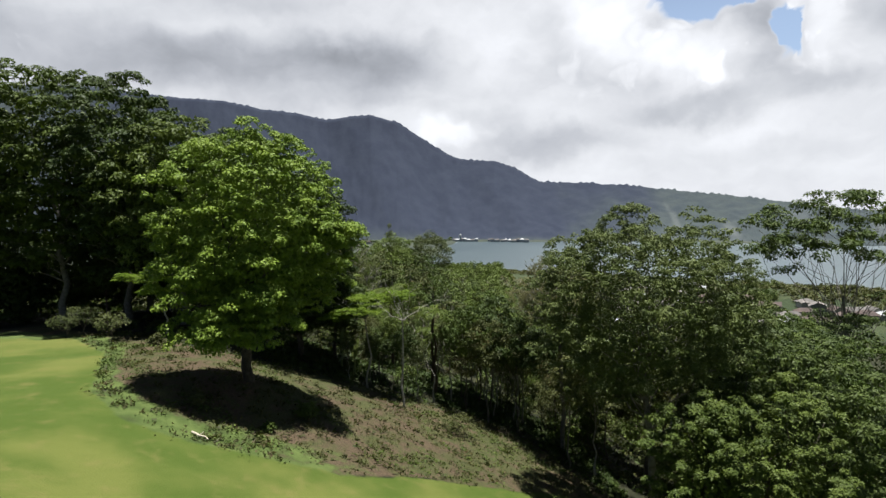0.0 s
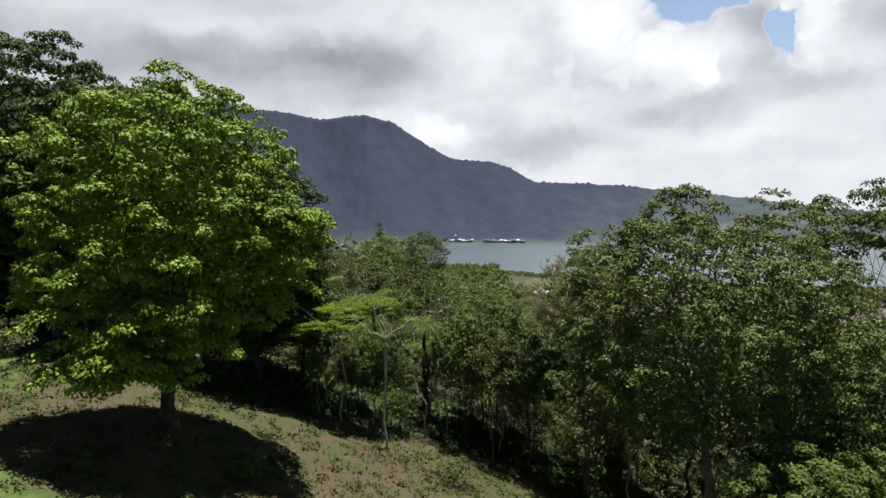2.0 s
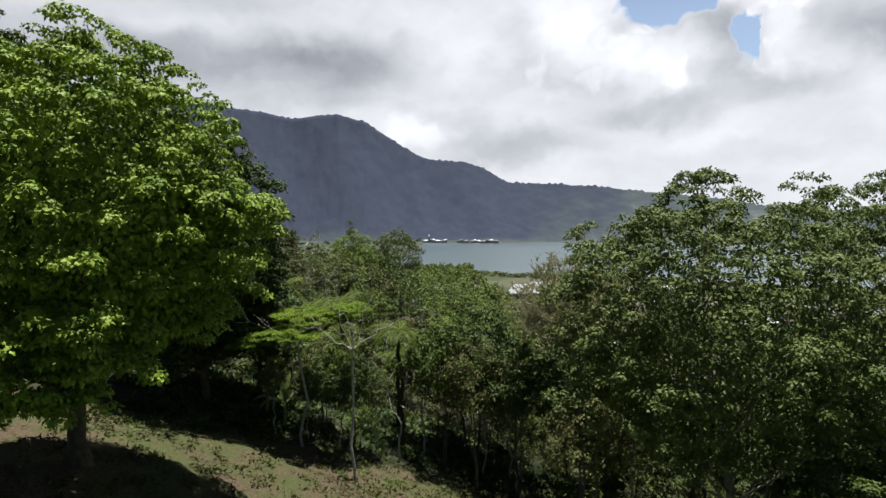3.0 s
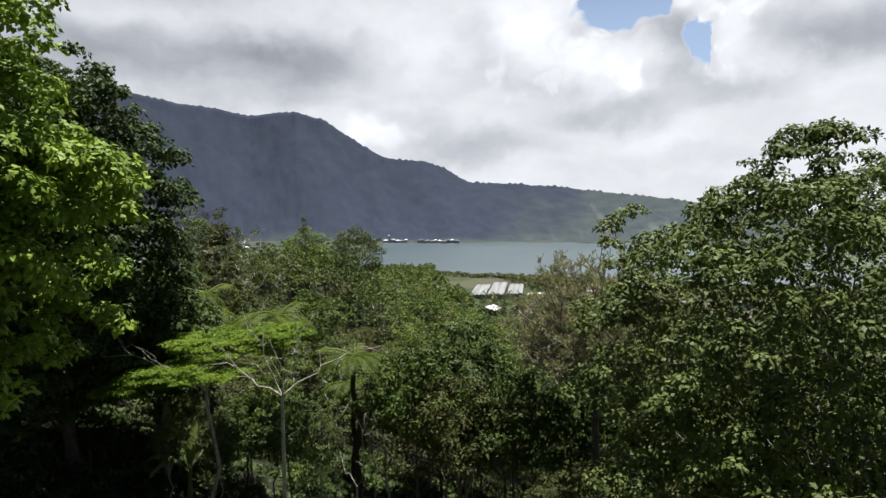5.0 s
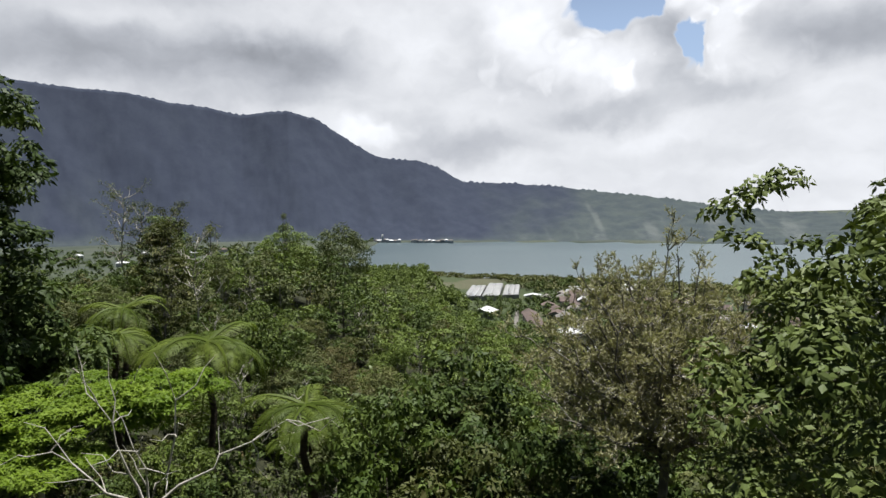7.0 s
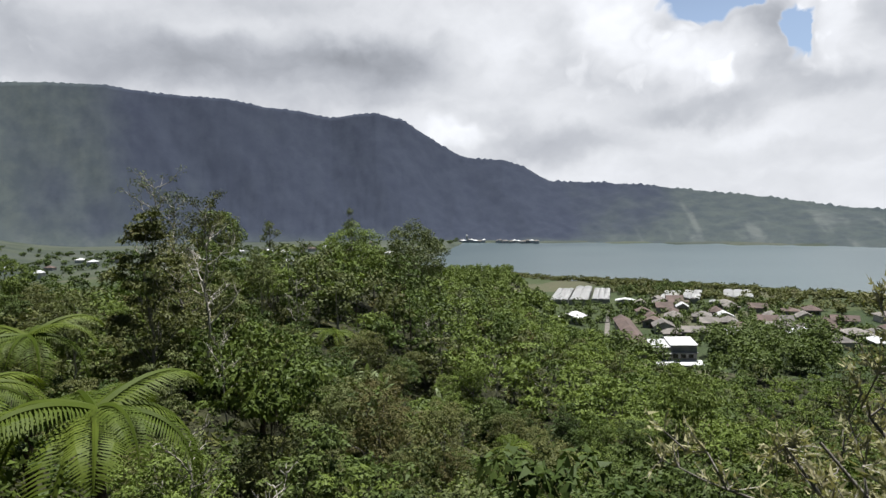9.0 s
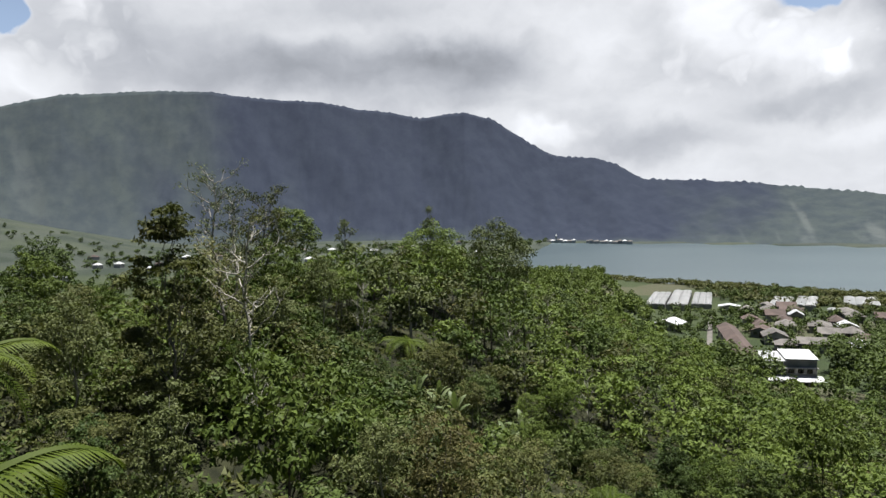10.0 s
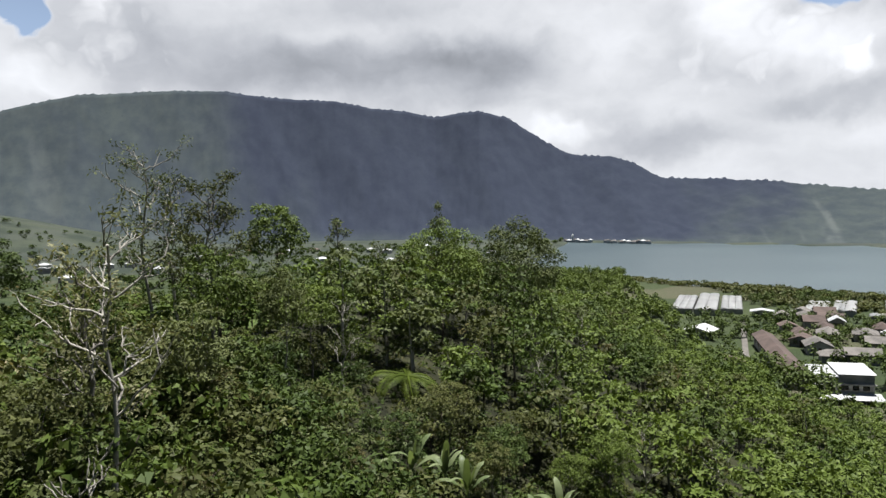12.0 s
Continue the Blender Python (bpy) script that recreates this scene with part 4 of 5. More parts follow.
def dry_tree(seed, x, y, height, radii, fork, label):
    """A dome of dark forking limbs that end in crowds of pale upright twigs with narrow dry leaves."""
    rng = np.random.default_rng(seed)
    ob = thing("dry_tree", x, y, float(land(x, y)) - 0.1, label, "tree")
    crotch = np.array([0.1, -0.1, fork])
    limbs, twigs, P, O = [(bent(rng, (0, 0, -0.3), crotch, 7, 0.02), 0.24, 0.17)], [], [], []
    n = 112
    for i in range(n):
        zz = 1 - 1.25 * (i + 0.5) / n
        a = i * 2.399963
        r = math.sqrt(max(0.0, 1 - zz * zz))
        tip = np.array([math.cos(a) * r * radii[0], math.sin(a) * r * radii[1], height - radii[2] + zz * radii[2]]) * np.array([1, 1, 1.0])
        tip = crotch + (tip - crotch) * rng.uniform(0.72, 0.98)
        limb = bent(rng, crotch + rng.normal(0, 0.12, 3), tip, 8, 0.04)
        limbs.append((limb, 0.065, 0.02))
        for _ in range(9):
            j = int(rng.integers(3, 8))
            side = limb[j] + rng.normal(0, 0.42, 3) + unit(tip - crotch) * 0.25 + np.array([0, 0, 0.12])
            bough = bent(rng, limb[j], side, 5, 0.08)
            limbs.append((bough, 0.018, 0.009))
            for _ in range(11):
                k = int(rng.integers(1, 5))
                d = unit(unit(side - limb[j]) * 0.5 + np.array([0, 0, 0.5]) + rng.normal(0, 0.5, 3))
                end = bough[k] + d * rng.uniform(0.2, 0.5)
                twigs.append((bent(rng, bough[k], end, 3, 0.05), 0.011, 0.004))
                m = 11
                s = rng.uniform(0.15, 1.05, m)[:, None]
                P.append(bough[k] + (end - bough[k]) * s + rng.normal(0, 0.015, (m, 3)))
                O.append(unit(d + rng.normal(0, 0.8, (m, 3))))
    child("trunk", mesh_of("trunk", *tubes(limbs, 4), BARK_GREY, True), ob, "grey trunk and crooked limbs")
    child("brushwood", mesh_of("brushwood", *tubes(twigs, 3), BARK_PALE), ob, "pale upright twigs")
    p, o = np.concatenate(P), np.concatenate(O)
    b = unit(np.cross(o, rng.normal(0, 1, o.shape)))
    ln = rng.uniform(0.07, 0.16, len(p))[:, None]
    v = np.stack([p - b * ln * 0.17, p + o * ln, p + b * ln * 0.17], 1).reshape(-1, 3)
    child("crown", leaf_mesh("crown", v, LEAF_BROWN, 3), ob, "narrow dry olive-brown leaves")


dry_tree(71, 10.9, 58.5, 19.1, (4.7, 4.5, 4.4), 12.0, "dry half-bare tree with upright brown-green leaf tufts")
sparse_tree(72, -25.6, 112.5, 16.0, 3.4, "tall nearly bare tree with thin scattered leaves", LEAF_GREY, BARK_PALE, 90, 1500, 0.22, fork=0.35)
sparse_tree(73, -20.0, 111.0, 13.0, 2.8, "half-bare tree with olive leaf tufts", LEAF_OLIVE, BARK_GREY, 110, 3200, 0.24, fork=0.35)
sparse_tree(74, -13.0, 92.5, 11.5, 3.4, "dead tree with bare white branches above the shrubs", LEAF_OLIVE, BARK_PALE, 60, 700, 0.2, fork=0.45, trunk=0.12)
sparse_tree(85, -23.2, 112.2, 13.5, 2.4, "thin half-bare tree with pale bark", LEAF_GREY, BARK_PALE, 70, 1500, 0.22, fork=0.4)
tree("round_tree", 86, -72.5, 146.0, 13.0, (3.6, 3.6, 4.0), "dark rounded tree standing in the meadow", LEAF_DARK, BARK, clumps=40, clump=0.95, count=5000, size=0.4, trunk=0.2, limbs=10)
for k, (x, y, h) in enumerate([(4.5, 146.0, 10.5), (-12.3, 113.2, 8.5), (-2.4, 70.8, 7.4), (-0.6, 70.4, 6.8), (-5.2, 71.6, 7.0), (8.0, 122.0, 7.0), (13.5, 124.5, 6.5), (0.5, 128.0, 7.5), (-10.2, 88.0, 6.0), (6.0, 68.0, 6.5)]):
    sparse_tree(180 + k, x, y, h, 1.5, "thin bare shrub with pale twigs", LEAF_GREY, BARK_PALE, 45, 260, 0.16, fork=0.35, trunk=0.06, name="bare_shrub", upright=0.4)
sparse_tree(75, -15.5, 95.0, 9.5, 2.2, "thin half-bare tree with brownish leaves", LEAF_BROWN, BARK_GREY, 80, 1800, 0.2)
sparse_tree(76, -24.4, 146.0, 12.0, 1.6, "thin half-bare tree above the wood", LEAF_GREY, BARK_GREY, 60, 1500, 0.3, slim=1.0)
sparse_tree(77, -19.0, 146.0, 9.0, 1.5, "thin half-bare tree above the wood", LEAF_GREY, BARK_GREY, 50, 700, 0.3)
sparse_tree(78, -13.0, 152.0, 16.5, 1.5, "thin upright tree above the wood", LEAF_GREY, BARK_GREY, 60, 1600, 0.3)
tree("narrow_tree", 81, -13.6, 86.3, 11.8, (1.9, 1.9, 5.8), "narrow ragged tree with small brown-green leaves", LEAF_OLIVE, BARK_GREY, clumps=64, clump=0.7, each=4, spray=0.35, count=10500, size=0.19, egg=0.45, low=-0.95, trunk=0.14, limbs=26, under=0.1, wild=0.5, up=0.2, sides=3, plump=0.8)
tree("round_tree", 82, -30.0, 142.0, 13.6, (3.2, 3.2, 3.6), "rounded bright green tree on a bare stem", LEAF_MID, BARK, clumps=40, clump=0.9, count=4500, size=0.36, trunk=0.18, limbs=10)
tree("round_tree", 83, -3.0, 158.0, 17.0, (5.0, 5.0, 6.0), "tall olive-green tree standing above the wood", LEAF_GREY, BARK_GREY, clumps=70, clump=1.1, count=8000, size=0.36, trunk=0.2, limbs=16, under=0.6)
tree("round_tree", 84, -12.5, 151.0, 12.6, (5.0, 5.0, 5.0), "light green tree standing above the wood", LEAF_LIME, BARK_GREY, clumps=60, clump=1.1, count=8000, size=0.32, trunk=0.2, limbs=14)


# ---------------------------------------------------------------- tree ferns and banana plants
def frond_mesh(length, pairs=40, curl=0.75, seed=0):
    """One arching frond along +x: a rachis with narrow drooping leaflets in pairs."""
    rng = np.random.default_rng(seed)
    s = np.linspace(0, 1, pairs)
    x = length * (np.sin(s * 1.35) / np.sin(1.35)) * 0.92
    z = length * (0.42 * s - curl * s ** 2.1)
    mid = np.stack([x, np.zeros_like(x), z], 1)
    V, F, base = [], [], 0
    tang = unit(np.gradient(mid, axis=0))
    for i in range(2, pairs):
        w = length * 0.24 * math.sin(math.pi * min(1.0, (0.10 + 0.9 * s[i])) ** 0.8) ** 0.75 + 0.03
        h = length / pairs * 0.52
        for side in (-1, 1):
            out = np.array([0.32, side * 0.95, -0.10 - 0.12 * rng.random()])
            a = mid[i]
            V += [a, a + out * w * 0.5 + tang[i] * h, a + out * w - np.array([0, 0, w * 0.22]), a + out * w * 0.5 - tang[i] * h * 0.7]
            F.append((base, base + 1, base + 2, base + 3))
            base += 4
    tv, tf = tubes([(mid, 0.035, 0.006)], 4)
    V, F = np.concatenate([np.array(V), tv]), np.concatenate([np.array(F), tf + base])
    return mesh_of("frond", V, F, FROND)


FRONDS = [frond_mesh(1.0, 40, c, k) for k, c in enumerate((0.85, 1.15, 0.65))]


def tree_fern(seed, x, y, crown_z, reach, count=13, label="tree fern with arching light green fronds on a dark trunk", lean=0.3):
    rng = np.random.default_rng(seed)
    g = float(land(x, y))
    h = max(crown_z - g, 0.6)
    ob = thing("tree_fern", x, y, g - 0.1, label, "fern", "tree ferns")
    top = np.array([rng.uniform(-lean, lean), rng.uniform(-lean, lean), h])
    child("trunk", mesh_of("trunk", *tubes([(bent(rng, (0, 0, -0.2), top, 6, 0.02), 0.17, 0.13)], 8), BARK_FERN, True), ob, "dark fibrous trunk")
    for i in range(count):
        s = reach * rng.uniform(0.8, 1.12)
        m = Matrix.Translation(top) @ pose(0, 0, 0, rng.uniform(-12, 12), rng.uniform(-16, 12), i * 360 / count + rng.uniform(-12, 12)) @ Matrix.Scale(s, 4)
        child("frond", FRONDS[i % 3], ob, m=m)
    return ob


tree_fern(91, -5.8, 67.4, -1.6, 3.2, 13)
tree_fern(92, -1.2, 62.0, -3.0, 2.3, 11)
tree_fern(93, -8.4, 88.8, -6.8, 2.5, 10)
tree_fern(94, -9.7, 121.0, -9.4, 3.2, 9)
tree_fern(95, -10.5, 69.0, -1.4, 2.6, 11)
tree_fern(96, -11.7, 73.3, -0.7, 2.4, 11)
tree_fern(97, -1.5, 66.0, -5.5, 2.0, 9)
tree_fern(98, 6.4, 91.0, -11.6, 2.0, 9)
tree_fern(99, -10.6, 91.0, -6.2, 1.7, 9)


def banana_leaf(length, width, curl, seed):
    rng = np.random.default_rng(seed)
    n = 12
    s = np.linspace(0, 1, n)
    x = length * s * (1 - 0.25 * s)
    z = length * (0.75 * s - curl * s ** 2)
    w = 0.72 * width * np.sin(np.pi * np.clip(0.05 + s * 0.95, 0, 1)) ** 0.55 * (s > 0.12) + 0.02
    V, F = [], []
    for i in range(n):
        tear = rng.uniform(0.78, 1.0)
        V += [(x[i], -w[i] * tear, z[i] - w[i] * 0.25), (x[i], -w[i] * 0.5, z[i] - w[i] * 0.02), (x[i], 0, z[i] - 0.04), (x[i], w[i] * 0.5, z[i] - w[i] * 0.02), (x[i], w[i] * tear, z[i] - w[i] * 0.25)]
    for i in range(n - 1):
        for j in range(4):
            F.append((i * 5 + j, i * 5 + j + 1, i * 5 + j + 6, i * 5 + j + 5))
    return mesh_of("leaf", V, F, BANANA, True)


BLADES = [banana_leaf(2.9, 0.34, c, k) for k, c in enumerate((0.55, 0.85, 0.3))]


def banana(seed, x, y, h=1.6, s=1.0, count=8):
    rng = np.random.default_rng(seed)
    ob = thing("banana_plant", x, y, float(land(x, y)) - 0.1, "banana plant with long torn pale green leaves", "banana plant", "banana plants")
    child("stem", mesh_of("stem", *tubes([(bent(rng, (0, 0, -0.2), (0.1, 0.1, h), 4, 0.01), 0.14, 0.08)], 8), BANANA, True), ob)
    for i in range(count):
        m = Matrix.Translation((0.05, 0.05, h - 0.15)) @ pose(0, 0, 0, rng.uniform(-10, 10), rng.uniform(-52, -12), i * 137 + rng.uniform(-15, 15)) @ Matrix.Scale(s * rng.uniform(0.75, 1.1), 4)
        child("leaf", BLADES[i % 3], ob, m=m)
    return ob


for k, (x, y, h) in enumerate([(-7.0, 109.6, 1.3), (-3.9, 110.6, 1.6), (1.6, 114.2, 1.8), (0.2, 112.4, 1.2), (-5.4, 111.4, 1.2), (-8.6, 57.4, 1.6), (-10.0, 58.8, 1.8), (-48, 128, 2.4), (-44, 133, 2.6), (-52, 136, 2.6)]):
    banana(300 + k, x, y, h)


# ---------------------------------------------------------------- small growth on the bank
def tuft_field(name, seed, count, area, blades, size, material, label, category, keep):
    """Loose tufts of narrow blades strewn over a stretch of ground, one sheet of growth."""
    rng = np.random.default_rng(seed)
    P, O = [], []
    for _ in range(count):
        x, y = rng.uniform(area[0], area[1]), rng.uniform(area[2], area[3])
        if not keep(x, y):
            continue
        r = rng.uniform(0.12, 0.4)
        n = int(blades * rng.uniform(0.5, 1.5))
        xs, ys = x + rng.normal(0, r, n), y + rng.normal(0, r, n)
        P.append(np.stack([xs, ys, land(xs, ys) + rng.uniform(0, 0.16, n)], 1))
        O.append(unit(np.stack([rng.normal(0, 0.6, n), rng.normal(0, 0.6, n), np.ones(n)], 1)))
    p, o = np.concatenate(P), np.concatenate(O)
    v = leaf_arrays(rng, p, o, size, 0.42, 0.3, 0.6, -0.5, sides=3)
    return tagged(new(name, leaf_mesh(name, v, material, 3)), label, category, kind="stuff")


def on_bank(x, y):
    return lawn_mask(np.array(x), np.array(y)) < 0.4 and y < bank_edge(x) + 2


tuft_field("undergrowth", 400, 3600, (-34, 44, 53, 150), 13, 0.40, LEAF_DARK, "low dark green undergrowth covering the floor of the wood", "undergrowth",
           lambda x, y: y > bank_edge(x) + (11 if x > -8 else 4) and in_view(x, y))
tuft_field("olive_undergrowth", 404, 2600, (-34, 44, 53, 140), 13, 0.46, LEAF_OLIVE, "low olive undergrowth covering the floor of the wood", "undergrowth",
           lambda x, y: y > bank_edge(x) + (12 if x > -8 else 5) and in_view(x, y))
tuft_field("leafy_undergrowth", 406, 2600, (-16, 14, 78, 120), 15, 0.34, LEAF_DARK, "knee-high dark green undergrowth between the shrubs of the slope", "undergrowth", free)
tuft_field("shade_undergrowth", 405, 2600, (-16, 15, 50, 74), 14, 0.40, LEAF_DARK, "dark leafy undergrowth in the shade below the trees", "undergrowth",
           lambda x, y: bank_edge(x) + 2.2 < y < bank_edge(x) + 14 and y < 72)
tuft_field("weeds", 401, 1700, (-34, 14, 33, 64), 16, 0.20, LEAF_MID, "low green weeds growing over the dry bank", "weeds", lambda x, y: on_bank(x, y) and float(fbm(np.array(x), np.array(y), 4.0, 2, 8.0)) > -0.15)
tuft_field("dry_grass", 402, 2000, (-34, 14, 33, 66), 12, 0.24, GRASS, "dry yellowed grass tufts on the bank", "grass", on_bank)
tuft_field("straw_clump", 403, 60, (11.2, 13.2, 35.5, 38.0), 40, 0.5, STRAW, "clump of dry straw-coloured grass by the ravine", "grass", lambda x, y: True)
for k, (x, y, s) in enumerate([(-28.6, 53.0, 1.0), (-33.5, 57.5, 1.1), (-35.5, 58.0, 0.9)]):
    tree("sapling", 410 + k, x, y, 2.6 * s, (1.3 * s, 1.2 * s, 0.8 * s), "small dull green sapling on the lawn's edge", LEAF_GREY, BARK, clumps=14, clump=0.45, count=1100, size=0.16, trunk=0.05, limbs=8, fork=0.25)
for k, (x, y, s) in enumerate([(-24.5, 52.5, 0.5), (-9.5, 41.5, 0.6), (1.0, 51.5, 0.9), (-4.0, 62.0, 0.9), (-15.5, 38.0, 0.35), (-11.0, 37.5, 0.3)]):
    tree("shrub", 420 + k, x, y, 1.9 * s, (1.1 * s, 1.1 * s, 0.95 * s), "low leafy shrub on the bank", LEAF_MID if k % 2 else LEAF_OLIVE, BARK, clumps=14, clump=0.4 * s, count=1200, size=0.15, trunk=0.03, limbs=6, fork=0.05, category="shrub")


def fallen_stick():
    rng = np.random.default_rng(9)
    x0, y0, x1, y1 = -14.1, 33.7, -13.1, 33.4
    p = bent(rng, (0, 0, 0.04), (x1 - x0, y1 - y0, float(land(x1, y1) - land(x0, y0)) + 0.05), 6, 0.06)
    ob = new("fallen_branch", mesh_of("fallen_branch", *tubes([(p, 0.09, 0.045), (bent(rng, p[3], p[3] + np.array([0.15, 0.28, 0.12]), 4, 0.05), 0.03, 0.01)], 7), DEADWOOD, True))
    ob.matrix_basis = pose(x0, y0, float(land(x0, y0)) + 0.1)
    tagged(ob, "pale dead branch lying on the bank", "branch")


fallen_stick()


# ---------------------------------------------------------------- the village on the plain
def gable_bm(w, d, rise, over=0.5, thick=0.18, hip=0.0):
    """A gable or hipped roof with a little thickness; ridge along y, eaves at z = 0."""
    bm = bmesh.new()
    x, y = w / 2 + over, d / 2 + over
    r = max(y - hip * x, 0.05)
    low = [(-x, -y, 0), (x, -y, 0), (x, y, 0), (-x, y, 0), (0, -r if hip else -y, rise), (0, r if hip else y, rise)]
    top = [bm.verts.new(p) for p in low]
    bot = [bm.verts.new((p[0], p[1], p[2] - thick)) for p in low]
    for f in ((0, 4, 5, 3), (1, 2, 5, 4), (0, 1, 4), (2, 3, 5)):
        if len(f) == 4 or hip:
            bm.faces.new([top[i] for i in f])
            bm.faces.new([bot[i] for i in f[::-1]])
    if hip:
        for a, b in ((0, 1), (1, 2), (2, 3), (3, 0)):
            bm.faces.new((top[a], bot[a], bot[b], top[b]))
    else:
        for a, b in ((1, 2), (3, 0), (0, 4), (4, 1), (2, 5), (5, 3)):
            bm.faces.new((top[a], bot[a], bot[b], top[b]))
    return bm


def wall_bm(w, d, h, rise=0.0):
    """Four walls, with gable ends when rise is set."""
    bm = box_bm([(-w / 2, -d / 2, -0.3, w / 2, d / 2, h)])
    if rise:
        for y in (-d / 2, d / 2):
            for s in (0.12,):
                q = y - s if y > 0 else y + s
                a = [bm.verts.new((-w / 2, k, h)) for k in (y, q)] + [bm.verts.new((w / 2, k, h)) for k in (y, q)] + [bm.verts.new((0, k, h + rise * 0.96)) for k in (y, q)]
                bm.faces.new((a[0], a[2], a[4]) if y < 0 else (a[4], a[2], a[0]))
                bm.faces.new((a[1], a[5], a[3]) if y < 0 else (a[3], a[5], a[1]))
    return bm


def window_part(parent, x, y, z, w, h, side):
    """A window with its frame and pane on a wall; side: -1 front, 1 back, along y."""
    f = part("window", box_bm([(-w / 2, -0.05, 0, w / 2, 0.05, 0.1), (-w / 2, -0.05, h - 0.1, w / 2, 0.05, h), (-w / 2, -0.05, 0.1, -w / 2 + 0.1, 0.05, h - 0.1), (w / 2 - 0.1, -0.05, 0.1, w / 2, 0.05, h - 0.1)]),
             WOOD_DARK, parent, m=pose(x, y + side * 0.03, z))
    part("pane", box_bm([(-w / 2 + 0.1, -0.02, 0.1, w / 2 - 0.1, 0.02, h - 0.1)]), GLASS, f)


def house(x, y, w, d, h, rise, roof, turn, label, wall=WALL_PALE, hip=0.8, windows=2):
    ob = thing("house", x, y, float(land(x, y)) - 0.1, label, "house", "village houses", turn)
    part("wall", wall_bm(w, d, h, 0 if hip else rise), wall, ob)
    part("roof", gable_bm(w, d, rise, 0.7, 0.2, hip), roof, ob, m=pose(0, 0, h + 0.02))
    for i in range(windows):
        window_part(ob, (i + 0.5) / windows * w - w / 2 - (0.6 if windows == 1 else 0), -d / 2, 1.0, 1.3, 1.2, -1)
    part("door", box_bm([(-0.45, -0.06, 0, 0.45, 0.06, 2.05)], 0.01), WOOD_DARK, ob, m=pose(0.1, -d / 2 - 0.02, 0.1))
    return ob


def greenhouse(x, y, w, d, h, bays, turn, label="long greenhouse with white plastic film roof"):
    ob = thing("greenhouse", x, y, float(land(x, y)) - 0.1, label, "greenhouse", "greenhouses", turn)
    b = w / bays
    for i in range(bays):
        x0 = -w / 2 + (i + 0.5) * b
        bm = bmesh.new()
        rows, n = [], 7
        for yy in (-d / 2, d / 2):
            rows.append([bm.verts.new((x0 - b / 2 * math.cos(math.pi * k / (n - 1)), yy, h + b * 0.16 * math.sin(math.pi * k / (n - 1)))) for k in range(n)])
        for k in range(n - 1):
            bm.faces.new((rows[0][k], rows[0][k + 1], rows[1][k + 1], rows[1][k]))
        bmesh.ops.solidify(bm, geom=bm.faces[:], thickness=0.06)
        part("roof_bay", bm, ROOF_FILM, ob)
    part("wall", box_bm([(-w / 2, -d / 2 + 0.1, -0.2, w / 2, d / 2 - 0.1, h - 0.05)]), WALL_GREY, ob)
    for k in range(int(d // 8) + 1):
        for s in (-1, 1):
            part("post", box_bm([(-0.06, -0.06, 0, 0.06, 0.06, h)]), WALL_PALE, ob, m=pose(s * (w / 2 + 0.05), -d / 2 + min(k * 8 + 0.2, d - 0.2), 0))
    return ob


greenhouse(63.0, 388, 9, 48, 2.2, 3, -15)
greenhouse(73.1, 387, 9.2, 58, 2.6, 2, -15)
greenhouse(83.8, 387, 8.8, 47, 2.2, 3, -15)
greenhouse(116, 374, 8.5, 34, 2.0, 3, -24)
greenhouse(126, 371, 8.5, 34, 2.2, 2, -24)
greenhouse(129, 348, 7, 8, 2.0, 2, -24)
greenhouse(150, 372, 14, 30, 2.2, 3, -24)
greenhouse(-505, 640, 40, 16, 5.0, 4, 40)
house(53, 311, 9, 9, 2.8, 1.6, ROOF_WHITE, -30, "small building with pale grey sheet roof", hip=0)
house(88, 357, 8, 5, 2.6, 0.9, ROOF_WHITE, -16, "low shed with white sheet roof", hip=0)


def long_hall():
    ob = thing("long_hall", 65.3, 268.5, float(land(65.3, 268.5)) - 0.1, "long hall with brown tiled roof and grey walls", "hall", turn=-8.6)
    part("wall", wall_bm(5.2, 57, 3.8, 1.6), WALL_GREY, ob)
    part("roof", gable_bm(5.2, 57, 1.6, 0.6, 0.22), ROOF_BROWN, ob, m=pose(0, 0, 3.82))
    for i in range(9):
        part("shutter", box_bm([(-0.05, -1.2, 0, 0.05, 1.2, 1.6)]), WOOD_DARK, ob, m=pose(-2.63, -24.5 + i * 6.2, 1.7))


